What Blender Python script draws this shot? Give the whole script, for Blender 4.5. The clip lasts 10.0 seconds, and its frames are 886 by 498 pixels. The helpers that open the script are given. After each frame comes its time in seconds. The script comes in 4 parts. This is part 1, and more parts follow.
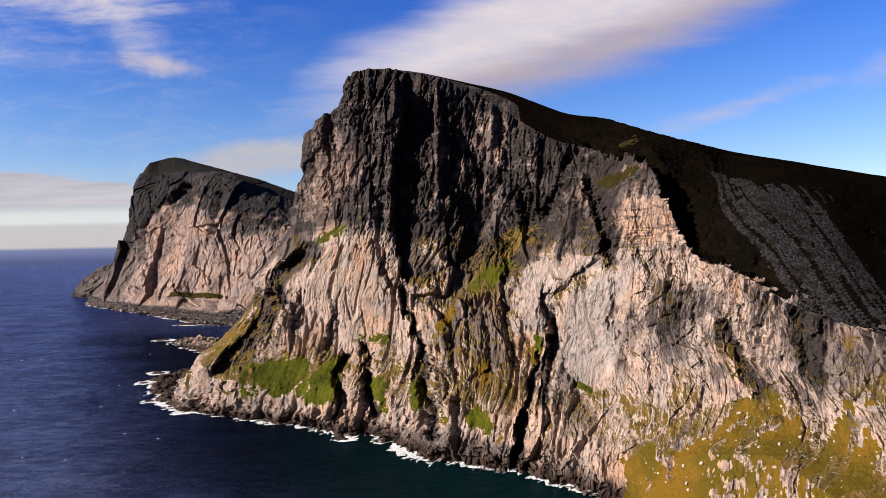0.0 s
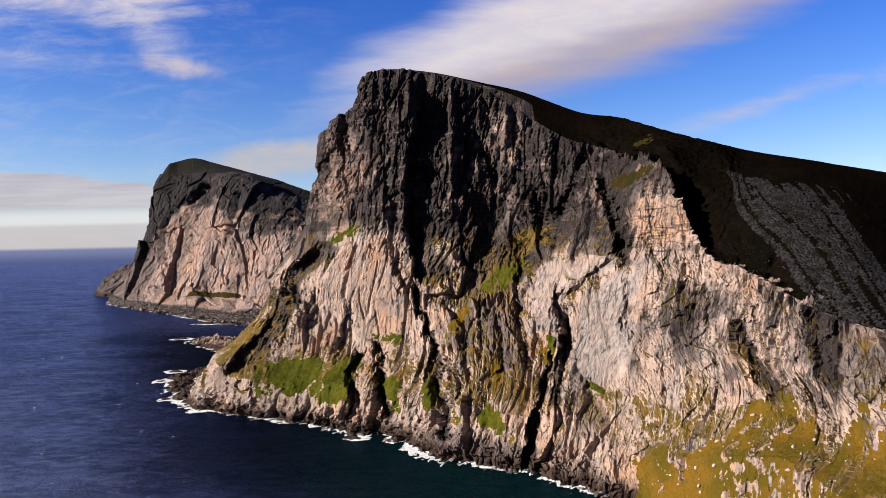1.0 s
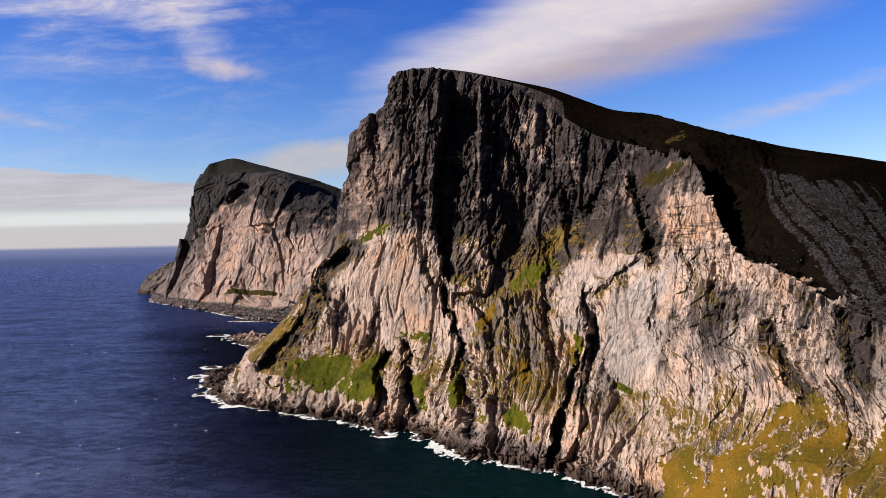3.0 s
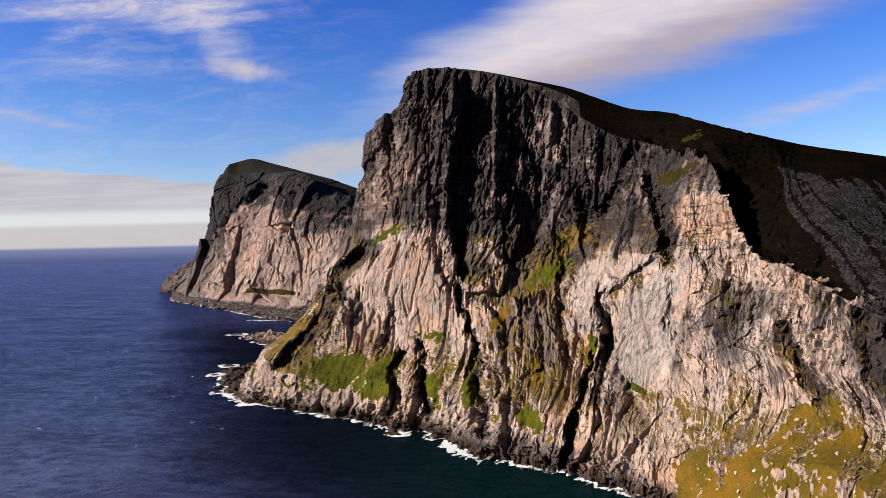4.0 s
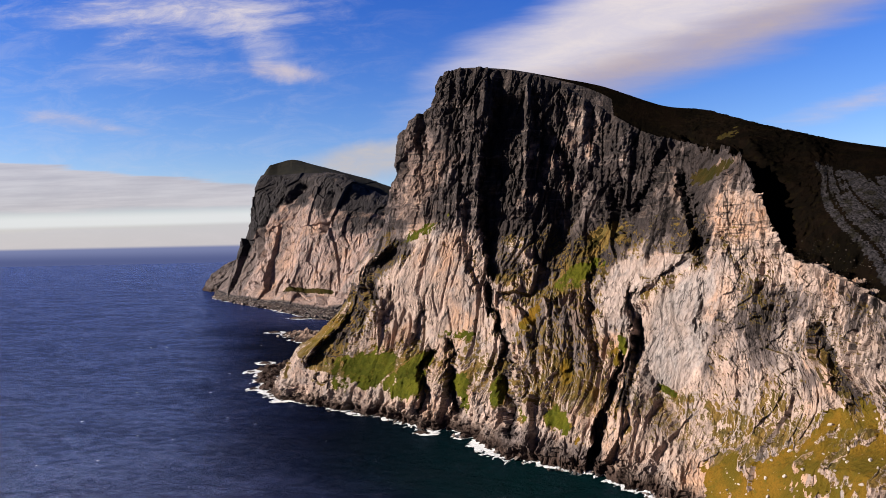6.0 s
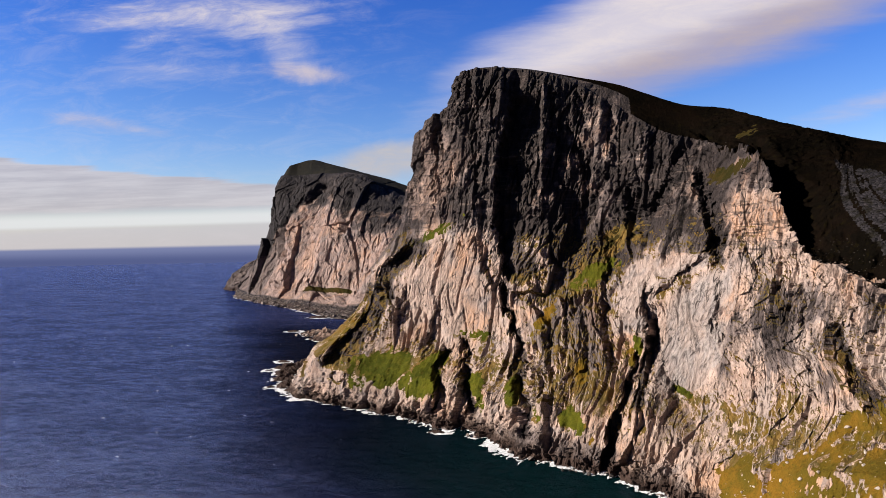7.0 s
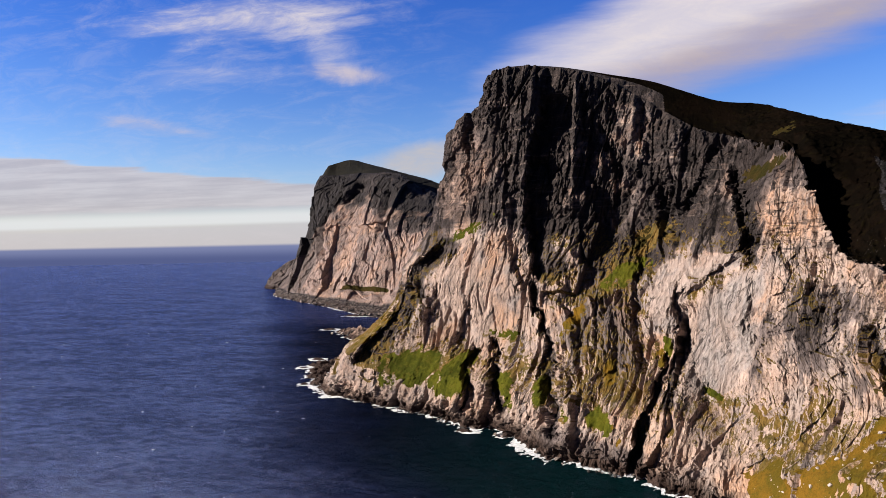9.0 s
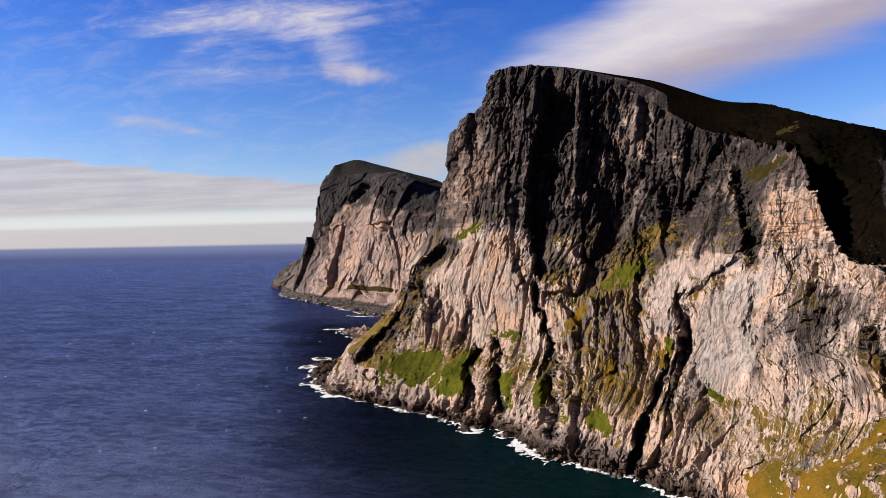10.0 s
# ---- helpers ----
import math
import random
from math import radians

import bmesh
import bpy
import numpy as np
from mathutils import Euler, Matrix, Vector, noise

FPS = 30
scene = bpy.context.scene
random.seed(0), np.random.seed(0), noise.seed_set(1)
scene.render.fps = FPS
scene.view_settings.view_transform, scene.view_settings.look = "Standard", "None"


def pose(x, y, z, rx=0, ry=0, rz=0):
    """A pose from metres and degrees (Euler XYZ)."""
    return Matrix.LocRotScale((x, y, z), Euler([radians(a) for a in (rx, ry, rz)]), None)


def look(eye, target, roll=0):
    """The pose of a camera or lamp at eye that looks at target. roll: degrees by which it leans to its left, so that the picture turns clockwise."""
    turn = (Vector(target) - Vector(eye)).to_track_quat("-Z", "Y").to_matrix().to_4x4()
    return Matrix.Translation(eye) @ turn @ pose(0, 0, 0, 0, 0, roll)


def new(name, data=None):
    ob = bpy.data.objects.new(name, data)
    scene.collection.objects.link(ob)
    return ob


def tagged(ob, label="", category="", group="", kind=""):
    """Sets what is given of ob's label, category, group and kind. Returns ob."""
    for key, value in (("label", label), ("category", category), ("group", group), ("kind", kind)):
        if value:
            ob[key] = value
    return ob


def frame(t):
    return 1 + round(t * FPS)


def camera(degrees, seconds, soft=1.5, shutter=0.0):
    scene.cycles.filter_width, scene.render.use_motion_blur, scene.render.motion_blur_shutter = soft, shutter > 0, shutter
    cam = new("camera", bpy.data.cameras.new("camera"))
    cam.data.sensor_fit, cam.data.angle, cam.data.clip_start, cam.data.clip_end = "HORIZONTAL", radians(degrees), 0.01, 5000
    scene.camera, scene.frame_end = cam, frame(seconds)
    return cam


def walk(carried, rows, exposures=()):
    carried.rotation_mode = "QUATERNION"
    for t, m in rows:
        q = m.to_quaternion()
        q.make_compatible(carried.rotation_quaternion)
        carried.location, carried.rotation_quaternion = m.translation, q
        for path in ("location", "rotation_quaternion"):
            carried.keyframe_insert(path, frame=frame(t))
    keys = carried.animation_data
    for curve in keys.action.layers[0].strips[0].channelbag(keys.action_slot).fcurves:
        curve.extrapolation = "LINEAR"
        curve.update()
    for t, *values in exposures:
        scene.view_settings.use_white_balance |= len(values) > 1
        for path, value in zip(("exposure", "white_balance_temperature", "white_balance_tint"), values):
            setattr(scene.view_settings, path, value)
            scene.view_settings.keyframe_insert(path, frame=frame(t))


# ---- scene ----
cam = camera(66.6, 10.0, soft=0.8)

PATH = [
    (0, (-0.837, -0.136, 131.86), (-0.794, 1.863, 131.832), -1.2),
    (0.5, (0.996, -0.103, 131.817), (1.012, 1.897, 131.79), -1.2),
    (1, (2.822, -0.106, 131.746), (2.812, 1.894, 131.719), -1.2),
    (1.5, (4.62, -0.12, 131.674), (4.583, 1.88, 131.647), -1.2),
    (2, (6.405, -0.156, 131.612), (6.34, 1.843, 131.585), -1.2),
    (2.5, (8.237, -0.195, 131.551), (8.144, 1.802, 131.523), -1.2),
    (4, (13.857, -0.289, 131.24), (13.68, 1.703, 131.212), -1.2),
    (4.5, (15.777, -0.302, 131.193), (15.571, 1.688, 131.165), -1.2),
    (5, (17.708, -0.335, 131.16), (17.473, 1.651, 131.131), -1.2),
    (5.5, (19.659, -0.41, 131.125), (19.394, 1.573, 131.097), -1.2),
    (7, (25.518, -0.564, 130.957), (25.164, 1.404, 130.931), -1.2),
    (7.5, (27.526, -0.57, 130.937), (27.143, 1.393, 130.91), -1.2),
    (8, (29.61, -0.524, 130.93), (29.198, 1.433, 130.904), -1.2),
    (8.5, (31.712, -0.379, 130.92), (31.27, 1.571, 130.893), -1.2),
    (9, (33.784, -0.096, 130.908), (33.314, 1.848, 130.882), -1.2),
    (9.5, (35.776, 0.236, 130.894), (35.286, 2.175, 130.869), -1.1),
    (10, (37.71, 0.641, 130.89), (37.22, 2.58, 130.864), -1.1),
]
walk(cam, [(t, look(eye, target, roll)) for t, eye, target, roll in PATH])

# ---- sun, sky and clouds ----
SUN_WAY = Vector((-0.86, -0.29, 0.385)).normalized()
scene.view_settings.exposure = 1.2
sun_lamp = bpy.data.lights.new("sun", "SUN")
sun_lamp.energy, sun_lamp.angle, sun_lamp.color = 5.0, radians(0.53), (1.0, 0.90, 0.80)
sun = new("sun", sun_lamp)
sun.matrix_world = Matrix.Translation((-400, -200, 600)) @ SUN_WAY.to_track_quat("Z", "Y").to_matrix().to_4x4()


class Graph:
    """Short writing for shader nodes: every method returns an output socket."""

    def __init__(self, tree):
        self.tree = tree

    def node(self, kind, inputs=()):
        n = self.tree.nodes.new(kind)
        return self.feed(n, inputs)

    def feed(self, n, inputs):
        for key, value in dict(inputs).items():
            if isinstance(value, bpy.types.NodeSocket):
                self.tree.links.new(value, n.inputs[key])
            else:
                n.inputs[key].default_value = value
        return n

    def math(self, op, a, b=0.0, clamp=False):
        n = self.node("ShaderNodeMath", {0: a, 1: b})
        n.operation, n.use_clamp = op, clamp
        return n.outputs[0]

    def add(self, a, b):
        return self.math("ADD", a, b)

    def mul(self, a, b):
        return self.math("MULTIPLY", a, b)

    def span(self, a, lo, hi, low=0.0, high=1.0):
        n = self.node("ShaderNodeMapRange", {0: a, 1: lo, 2: hi, 3: low, 4: high})
        n.interpolation_type = "SMOOTHSTEP"
        return n.outputs[0]

    def mix(self, f, a, b, blend="MIX"):
        n = self.node("ShaderNodeMix", {0: f})
        n.data_type, n.blend_type = "RGBA", blend
        for i, value in ((6, a), (7, b)):
            if isinstance(value, bpy.types.NodeSocket):
                self.tree.links.new(value, n.inputs[i])
            else:
                n.inputs[i].default_value = (*value[:3], 1)
        return n.outputs[2]

    def noise(self, vector, scale, detail=4.0, rough=0.55, distort=0.0):
        return self.node("ShaderNodeTexNoise", {"Vector": vector, "Scale": scale, "Detail": detail, "Roughness": rough, "Distortion": distort}).outputs[0]

    def stretch(self, vector, scale, turn=(0, 0, 0)):
        return self.node("ShaderNodeMapping", {"Vector": vector, "Scale": scale, "Rotation": [radians(a) for a in turn]}).outputs[0]

    def attribute(self, name):
        n = self.node("ShaderNodeAttribute")
        n.attribute_name = name
        return n.outputs["Fac"]


world = bpy.data.worlds.new("sky")
scene.world = world
world.use_nodes = True
world.node_tree.nodes.clear()
g = Graph(world.node_tree)
air = g.node("ShaderNodeTexSky")
air.sky_type, air.sun_disc = "NISHITA", False
air.sun_elevation, air.sun_rotation = math.asin(SUN_WAY.z), math.atan2(SUN_WAY.x, SUN_WAY.y)
air.altitude, air.air_density, air.dust_density, air.ozone_density = 100.0, 1.0, 0.4, 2.5
sky = air.outputs[0]
way = g.node("ShaderNodeTexCoord").outputs["Generated"]
axes = g.node("ShaderNodeSeparateXYZ", {0: way}).outputs
ahead = g.math("MAXIMUM", axes[1], 0.08)
across, up = g.math("DIVIDE", axes[0], ahead), g.math("DIVIDE", axes[2], ahead)
facing = g.span(axes[1], 0.05, 0.3)
chart = g.node("ShaderNodeCombineXYZ", {0: across, 1: up, 2: 0.0}).outputs[0]
puffs = g.noise(chart, 9.0, 7.0, 0.6)
streaks = g.noise(g.stretch(chart, (2.5, 16.0, 1.0), (0, 0, -16)), 1.6, 6.0, 0.6)
level_streaks = g.noise(g.stretch(chart, (2.2, 34.0, 1.0), (0, 0, 3)), 1.5, 5.0, 0.6)
wisps = g.noise(g.stretch(chart, (5.0, 17.0, 1.0), (0, 0, -14)), 2.0, 9.0, 0.72, 0.6)


def cloud(x, z, long, thick, turn, soft=0.8, by=None, rough=1.0):
    """A soft streak of cloud round the heading x and height z (tangents), its long axis turned by degrees."""
    c, s = math.cos(radians(turn)), math.sin(radians(turn))
    dx, dz = g.add(across, -x), g.add(up, -z)
    a = g.add(g.mul(dx, c / long), g.mul(dz, s / long))
    b = g.add(g.mul(dx, -s / thick), g.mul(dz, c / thick))
    r = g.math("SQRT", g.add(g.mul(a, a), g.mul(b, b)))
    r = g.add(r, g.mul(g.add(by or puffs, -0.5), 2.2 * rough))
    thin = g.add(1.0 - 0.55 * rough, g.mul(g.span(wisps, 0.36, 0.66), 0.55 * rough))
    return g.mul(g.mul(g.span(r, 1.05, 1.0 - soft), thin), facing)


# the sky's blue, paler at the horizon; dimmed overhead and behind to deepen shadows
height = g.math("ARCSINE", axes[2])
blue = g.node("ShaderNodeHueSaturation", {"Saturation": 1.25, "Value": 1.0, "Color": sky}).outputs[0]
blue = g.mix(1.0, blue, g.mix(g.span(height, 0.02, 0.40), (1.35, 1.30, 1.62), (0.57, 0.83, 1.72)), "MULTIPLY")
blue = g.mix(1.0, blue, g.mix(g.span(height, 0.35, 1.1), (1.0, 1.0, 1.0), (0.12, 0.12, 0.14)), "MULTIPLY")
blue = g.mix(1.0, blue, g.mix(g.span(axes[1], -0.2, 0.35), (0.24, 0.25, 0.28), (1.0, 1.0, 1.0)), "MULTIPLY")
LIT, GREY, WARM = (7.8, 7.1, 7.4), (4.9, 4.2, 4.8), (6.7, 5.7, 6.0)
tone = blue
haze = g.span(g.add(up, g.mul(g.add(level_streaks, -0.5), 0.05)), 0.075, 0.02)
tone = g.mix(g.mul(haze, 0.85), tone, (5.9, 5.7, 6.1))
band = g.mul(g.span(g.add(up, g.add(g.mul(g.add(level_streaks, -0.5), 0.035), g.mul(across, 0.13))), 0.036, 0.028),
             g.span(g.add(up, g.mul(g.add(level_streaks, -0.5), 0.03)), 0.048, 0.066))
tone = g.mix(g.mul(g.mul(band, facing), 0.85), tone, g.mix(g.span(level_streaks, 0.35, 0.65), (5.0, 4.6, 5.0), (6.4, 6.0, 6.3)))
bright = g.mul(g.span(up, 0.060, 0.045), g.span(up, 0.030, 0.038))
tone = g.mix(g.mul(bright, 0.8), tone, (8.0, 8.2, 8.3))
tone = g.mix(g.mul(cloud(-0.24, 0.126, 0.17, 0.036, 4, 0.7, None, 0.5), 1.0), tone, (5.5, 5.3, 5.5))
tone = g.mix(g.mul(cloud(-0.74, 0.203, 0.15, 0.016, -10, 0.9, streaks), 0.55), tone, WARM)
tone = g.mix(g.mul(cloud(-0.56, 0.365, 0.30, 0.043, -4, 1.0, streaks), 0.95), tone, LIT)
tone = g.mix(g.mul(cloud(-0.425, 0.305, 0.085, 0.045, -38, 1.0), 0.5), tone, LIT)
tone = g.mix(g.mul(cloud(-0.40, 0.265, 0.10, 0.020, -10, 1.0), 0.75), tone, WARM)
tone = g.mix(g.mul(cloud(-0.62, 0.28, 0.20, 0.03, 0, 1.0, streaks), 0.30), tone, LIT)
tone = g.mix(g.mul(cloud(0.50, 0.20, 0.17, 0.022, 16, 1.0, streaks), 0.60), tone, WARM)
tone = g.mix(g.mul(cloud(0.68, 0.245, 0.09, 0.030, 20, 1.0), 0.50), tone, WARM)
tone = g.mix(g.mul(g.mul(g.span(wisps, 0.42, 0.70), g.span(across, 0.0, -0.5)), g.mul(facing, 0.13)), tone, LIT)
lens = cloud(0.24, 0.325, 0.50, 0.108, 17, 0.55, streaks, 0.24)
belly = g.span(g.add(g.add(up, g.mul(across, -0.30)), g.mul(streaks, 0.05)), 0.285, 0.225)
tone = g.mix(lens, tone, g.mix(belly, LIT, GREY))
# far water seen under the haze, past the end of the sheet of sea
tone = g.mix(g.span(up, 0.0015, -0.0045), tone, (2.0, 2.3, 4.1))
tone = g.mix(g.span(up, -0.003, -0.024), tone, (0.95, 1.18, 2.65))
back = g.node("ShaderNodeBackground", {"Color": tone, "Strength": 0.043})
g.tree.links.new(back.outputs[0], g.node("ShaderNodeOutputWorld").inputs[0])
# ---- noise fields ----
PERM = np.random.RandomState(7).permutation(256).astype(np.int32)
PERM = np.concatenate([PERM, PERM, PERM])
GRAD = np.random.RandomState(8).normal(size=(256, 3)).astype(np.float32)
GRAD /= np.linalg.norm(GRAD, axis=1)[:, None]


def gnoise(x, y, z):
    """Gradient noise, about -1 to 1."""
    fx, fy, fz = np.floor(x), np.floor(y), np.floor(z)
    i, j, k = fx.astype(np.int32) & 255, fy.astype(np.int32) & 255, fz.astype(np.int32) & 255
    x, y, z = (x - fx).astype(np.float32), (y - fy).astype(np.float32), (z - fz).astype(np.float32)
    u, v, w = (a * a * a * (a * (a * 6 - 15) + 10) for a in (x, y, z))

    def corner(di, dj, dk):
        g = GRAD[PERM[PERM[PERM[i + di] + j + dj] + k + dk]]
        return g[..., 0] * (x - di) + g[..., 1] * (y - dj) + g[..., 2] * (z - dk)

    a = [[corner(0, dj, dk) * (1 - u) + corner(1, dj, dk) * u for dj in (0, 1)] for dk in (0, 1)]
    b = [row[0] * (1 - v) + row[1] * v for row in a]
    return 1.6 * (b[0] * (1 - w) + b[1] * w)


def fbm(x, y, z, octaves=4, gain=0.5):
    total, amp = 0, 1.0
    for _ in range(octaves):
        total = total + amp * gnoise(x, y, z)
        x, y, z, amp = x * 2.03 + 17.1, y * 2.03 + 5.3, z * 2.03 + 9.7, amp * gain
    return total


def ridged(x, y, z, octaves=4, gain=0.5):
    """Sharp crests at 1, smooth hollows towards 0."""
    total, amp, norm = 0, 1.0, 0
    for _ in range(octaves):
        total = total + amp * (1 - np.abs(gnoise(x, y, z)))
        norm += amp
        x, y, z, amp = x * 2.03 + 11.7, y * 2.03 + 3.1, z * 2.03 + 7.9, amp * gain
    return total / norm


def facets(x, y, z, seed=0):
    """Broken blocks: every cell is a tilted plane of its own."""
    x, y, z = (a.astype(np.float32) for a in (x, y, z))
    fx, fy, fz = np.floor(x), np.floor(y), np.floor(z)
    i, j, k = fx.astype(np.int32) + seed, fy.astype(np.int32), fz.astype(np.int32)
    best = np.full(x.shape, 9.0, np.float32)
    value = np.zeros(x.shape, np.float32)
    for di in (-1, 0, 1):
        for dj in (-1, 0, 1):
            for dk in (-1, 0, 1):
                h = PERM[PERM[PERM[(i + di) & 255] + ((j + dj) & 255)] + ((k + dk) & 255)]
                g = GRAD[h]
                ax, ay, az = (x - fx - di - 0.5 - 0.45 * g[..., 0], y - fy - dj - 0.5 - 0.45 * g[..., 1],
                              z - fz - dk - 0.5 - 0.45 * g[..., 2])
                d = ax * ax + ay * ay + az * az
                q = GRAD[(h + 91) & 255]
                near = d < best
                value = np.where(near, q[..., 0] * ax + q[..., 1] * ay + q[..., 2] * az + 0.6 * q[..., 1], value)
                best = np.where(near, d, best)
    return value


def step(a, lo, hi):
    t = np.clip((a - lo) / (hi - lo), 0, 1)
    return t * t * (3 - 2 * t)


# ---- lofting a coast from its contour lines ----
def spline(knots, at):
    """Catmull-Rom through rows of knots (n, 3) at knot numbers."""
    n = len(knots)
    k = np.clip(np.floor(at).astype(int), 0, n - 2)
    f = (at - k)[:, None]
    p = [knots[np.clip(k + d, 0, n - 1)] for d in (-1, 0, 1, 2)]
    m1, m2 = 0.4 * (p[2] - p[0]), 0.4 * (p[3] - p[1])
    f2, f3 = f * f, f * f * f
    return (2 * f3 - 3 * f2 + 1) * p[1] + (f3 - 2 * f2 + f) * m1 + (3 * f2 - 2 * f3) * p[2] + (f3 - f2) * m2


def loft(lines, columns, rows, bay, share=None):
    """A grid (rows, columns, 3) over contour lines listed from the sea bed to the far foot; also each row's level."""
    lines = [np.array(l, float) for l in lines]
    body = np.mean(lines[1:-2], axis=0)
    gap = np.linalg.norm(np.diff(body, axis=0), axis=1) / np.linalg.norm(body[1:, :2] - np.array(bay), axis=1)
    arc = np.concatenate([[0], np.cumsum(gap * (1 if share is None else np.array(share)))])
    at = np.interp(np.linspace(0, arc[-1], columns), arc, np.arange(len(arc)))
    curves = np.stack([spline(l, at) for l in lines])
    levels = np.concatenate([np.linspace(i, i + 1, n, endpoint=False) for i, n in enumerate(rows)] + [[len(rows)]])
    k = np.clip(levels.astype(int), 0, len(lines) - 2)
    f = (levels - k)[:, None, None]
    return curves[k] * (1 - f) + curves[k + 1] * f, np.repeat(levels[:, None], columns, 1)


def smooth(a, n, axis):
    """A running mean along one axis."""
    pad = [(0, 0)] * a.ndim
    pad[axis] = (n + 1, n)
    c = np.cumsum(np.pad(a, pad, mode="edge"), axis=axis)
    size = a.shape[axis]
    return (np.take(c, range(2 * n + 1, size + 2 * n + 1), axis) - np.take(c, range(size), axis)) / (2 * n + 1)


def normals(grid):
    n = np.cross(np.gradient(grid, axis=1), np.gradient(grid, axis=0))
    return n / np.maximum(np.linalg.norm(n, axis=2, keepdims=True), 1e-9)


def outward(grid, bay):
    n = normals(grid)
    flip = np.sign(np.sum(n * (np.array((*bay, 150.0)) - grid), axis=2, keepdims=True))
    return n * np.where(np.median(flip) < 0, -1, 1)


# middle of the camera's path, which the cliff's features are fitted to
MID_EYE = (20.0, 0.0)
SHORE = [(-205, 760, 0), (-226, 612, 0), (-207, 550, 0), (-157, 512, 0), (-130, 499, 0), (-109, 489, 0), (-48, 461, 0), (0, 408, 0), (26, 388, 0),
         (45, 378, 0), (68, 359, 0), (84, 341, 0), (95, 325, 0), (104, 290, 0), (110, 262, 0), (112, 235, 0), (112, 180, 0), (120, 40, 0), (160, -160, 0)]
SHELF = [(-195, 765, 30), (-200, 610, 36), (-177, 524, 38), (-140, 512, 26), (-112, 503, 28), (-90, 497, 30), (-40, 472, 26), (8, 425, 28), (30, 412, 25),
         (50, 395, 28), (78, 388, 28), (97, 358, 16), (106, 330, 20), (122, 303, 32), (130, 280, 38), (136, 262, 42), (145, 200, 35), (170, 60, 35), (200, -150, 0)]
MIDDLE = [(-165, 770, 90), (-155, 640, 102), (-133, 577, 107), (-100, 547, 96), (-86, 540, 92), (-70, 530, 85), (-30, 520, 90), (5, 497, 82), (28, 490, 85),
          (56, 468, 76), (81, 454, 86), (104, 425, 80), (124, 385, 78), (137, 352, 75), (147, 318, 73), (156, 283, 70), (170, 215, 65), (200, 75, 62), (240, -140, 0)]
FOOT = [(-140, 775, 150), (-132, 660, 148), (-119, 612, 147), (-95, 575, 135), (-80, 565, 141), (-64, 556, 145), (-12, 548, 143), (15, 560, 143), (37, 563, 142),
        (68, 550, 148), (98, 510, 145), (117, 468, 140), (128, 437, 138), (146, 386, 118), (156, 336, 104), (166, 299, 92), (182, 235, 82), (215, 85, 78), (260, -130, 0)]
RIM = [(-110, 790, 236), (-108, 690, 236), (-115, 652, 236), (-84, 650, 262), (-72, 645, 288), (-58, 640, 292), (-8, 640, 289), (35, 636, 274), (63, 622, 253),
       (112, 590, 216), (132, 570, 208), (147, 530, 196), (144, 448, 184), (149, 384, 124), (160, 335, 110), (169, 297, 96), (188, 240, 88), (225, 90, 84), (270, -130, 0)]
CREST = [(-95, 800, 238), (-100, 700, 240), (-114, 660, 238), (-83, 660, 263), (-71, 657, 289), (-50, 655, 298), (-7, 655, 294), (41, 655, 283), (79, 645, 271),
         (129, 630, 248), (164, 622, 241), (182, 576, 224), (202, 540, 209), (230, 502, 193), (256, 475, 183), (316, 464, 170), (408, 460, 156), (470, 240, 132), (500, -120, 0)]


def beyond(line, by, down):
    """A contour line moved away from the bay and lowered."""
    out = []
    for x, y, z in line:
        r = math.hypot(x - MID_EYE[0], y - MID_EYE[1])
        out.append((x + by * (x - MID_EYE[0]) / r, y + by * (y - MID_EYE[1]) / r, z - down if down < 100 else -8))
    return out


def cliff_base(columns=1400, density=1.0):
    rows = [int(n * density) for n in (5, 70, 130, 130, 190, 110, 8, 8)]
    lines = [beyond(SHORE, -14, 8), SHORE, SHELF, MIDDLE, FOOT, RIM, CREST, beyond(CREST, 60, 14), beyond(CREST, 420, 200)]
    share = [0.3, 0.6] + [1] * 10 + [1.4, 1.4, 1.5, 1.1, 0.15, 0.1]
    return loft(lines, columns, rows, MID_EYE, share)

# ---- materials ----
def material(name):
    m = bpy.data.materials.new(name)
    m.use_nodes = True
    m.node_tree.nodes.clear()
    return m, Graph(m.node_tree)


def finish(m, g, colour, rough=0.9, bump=None, height=0.1, spec=0.3, tint=(1, 1, 1)):
    bsdf = g.node("ShaderNodeBsdfPrincipled", {"Base Color": colour, "Roughness": rough, "Specular IOR Level": spec, "Specular Tint": (*tint, 1)})
    if bump is not None:
        g.tree.links.new(g.node("ShaderNodeBump", {"Height": bump, "Distance": height, "Strength": 1.0}).outputs[0], bsdf.inputs["Normal"])
    g.tree.links.new(bsdf.outputs[0], g.node("ShaderNodeOutputMaterial").inputs[0])
    return m


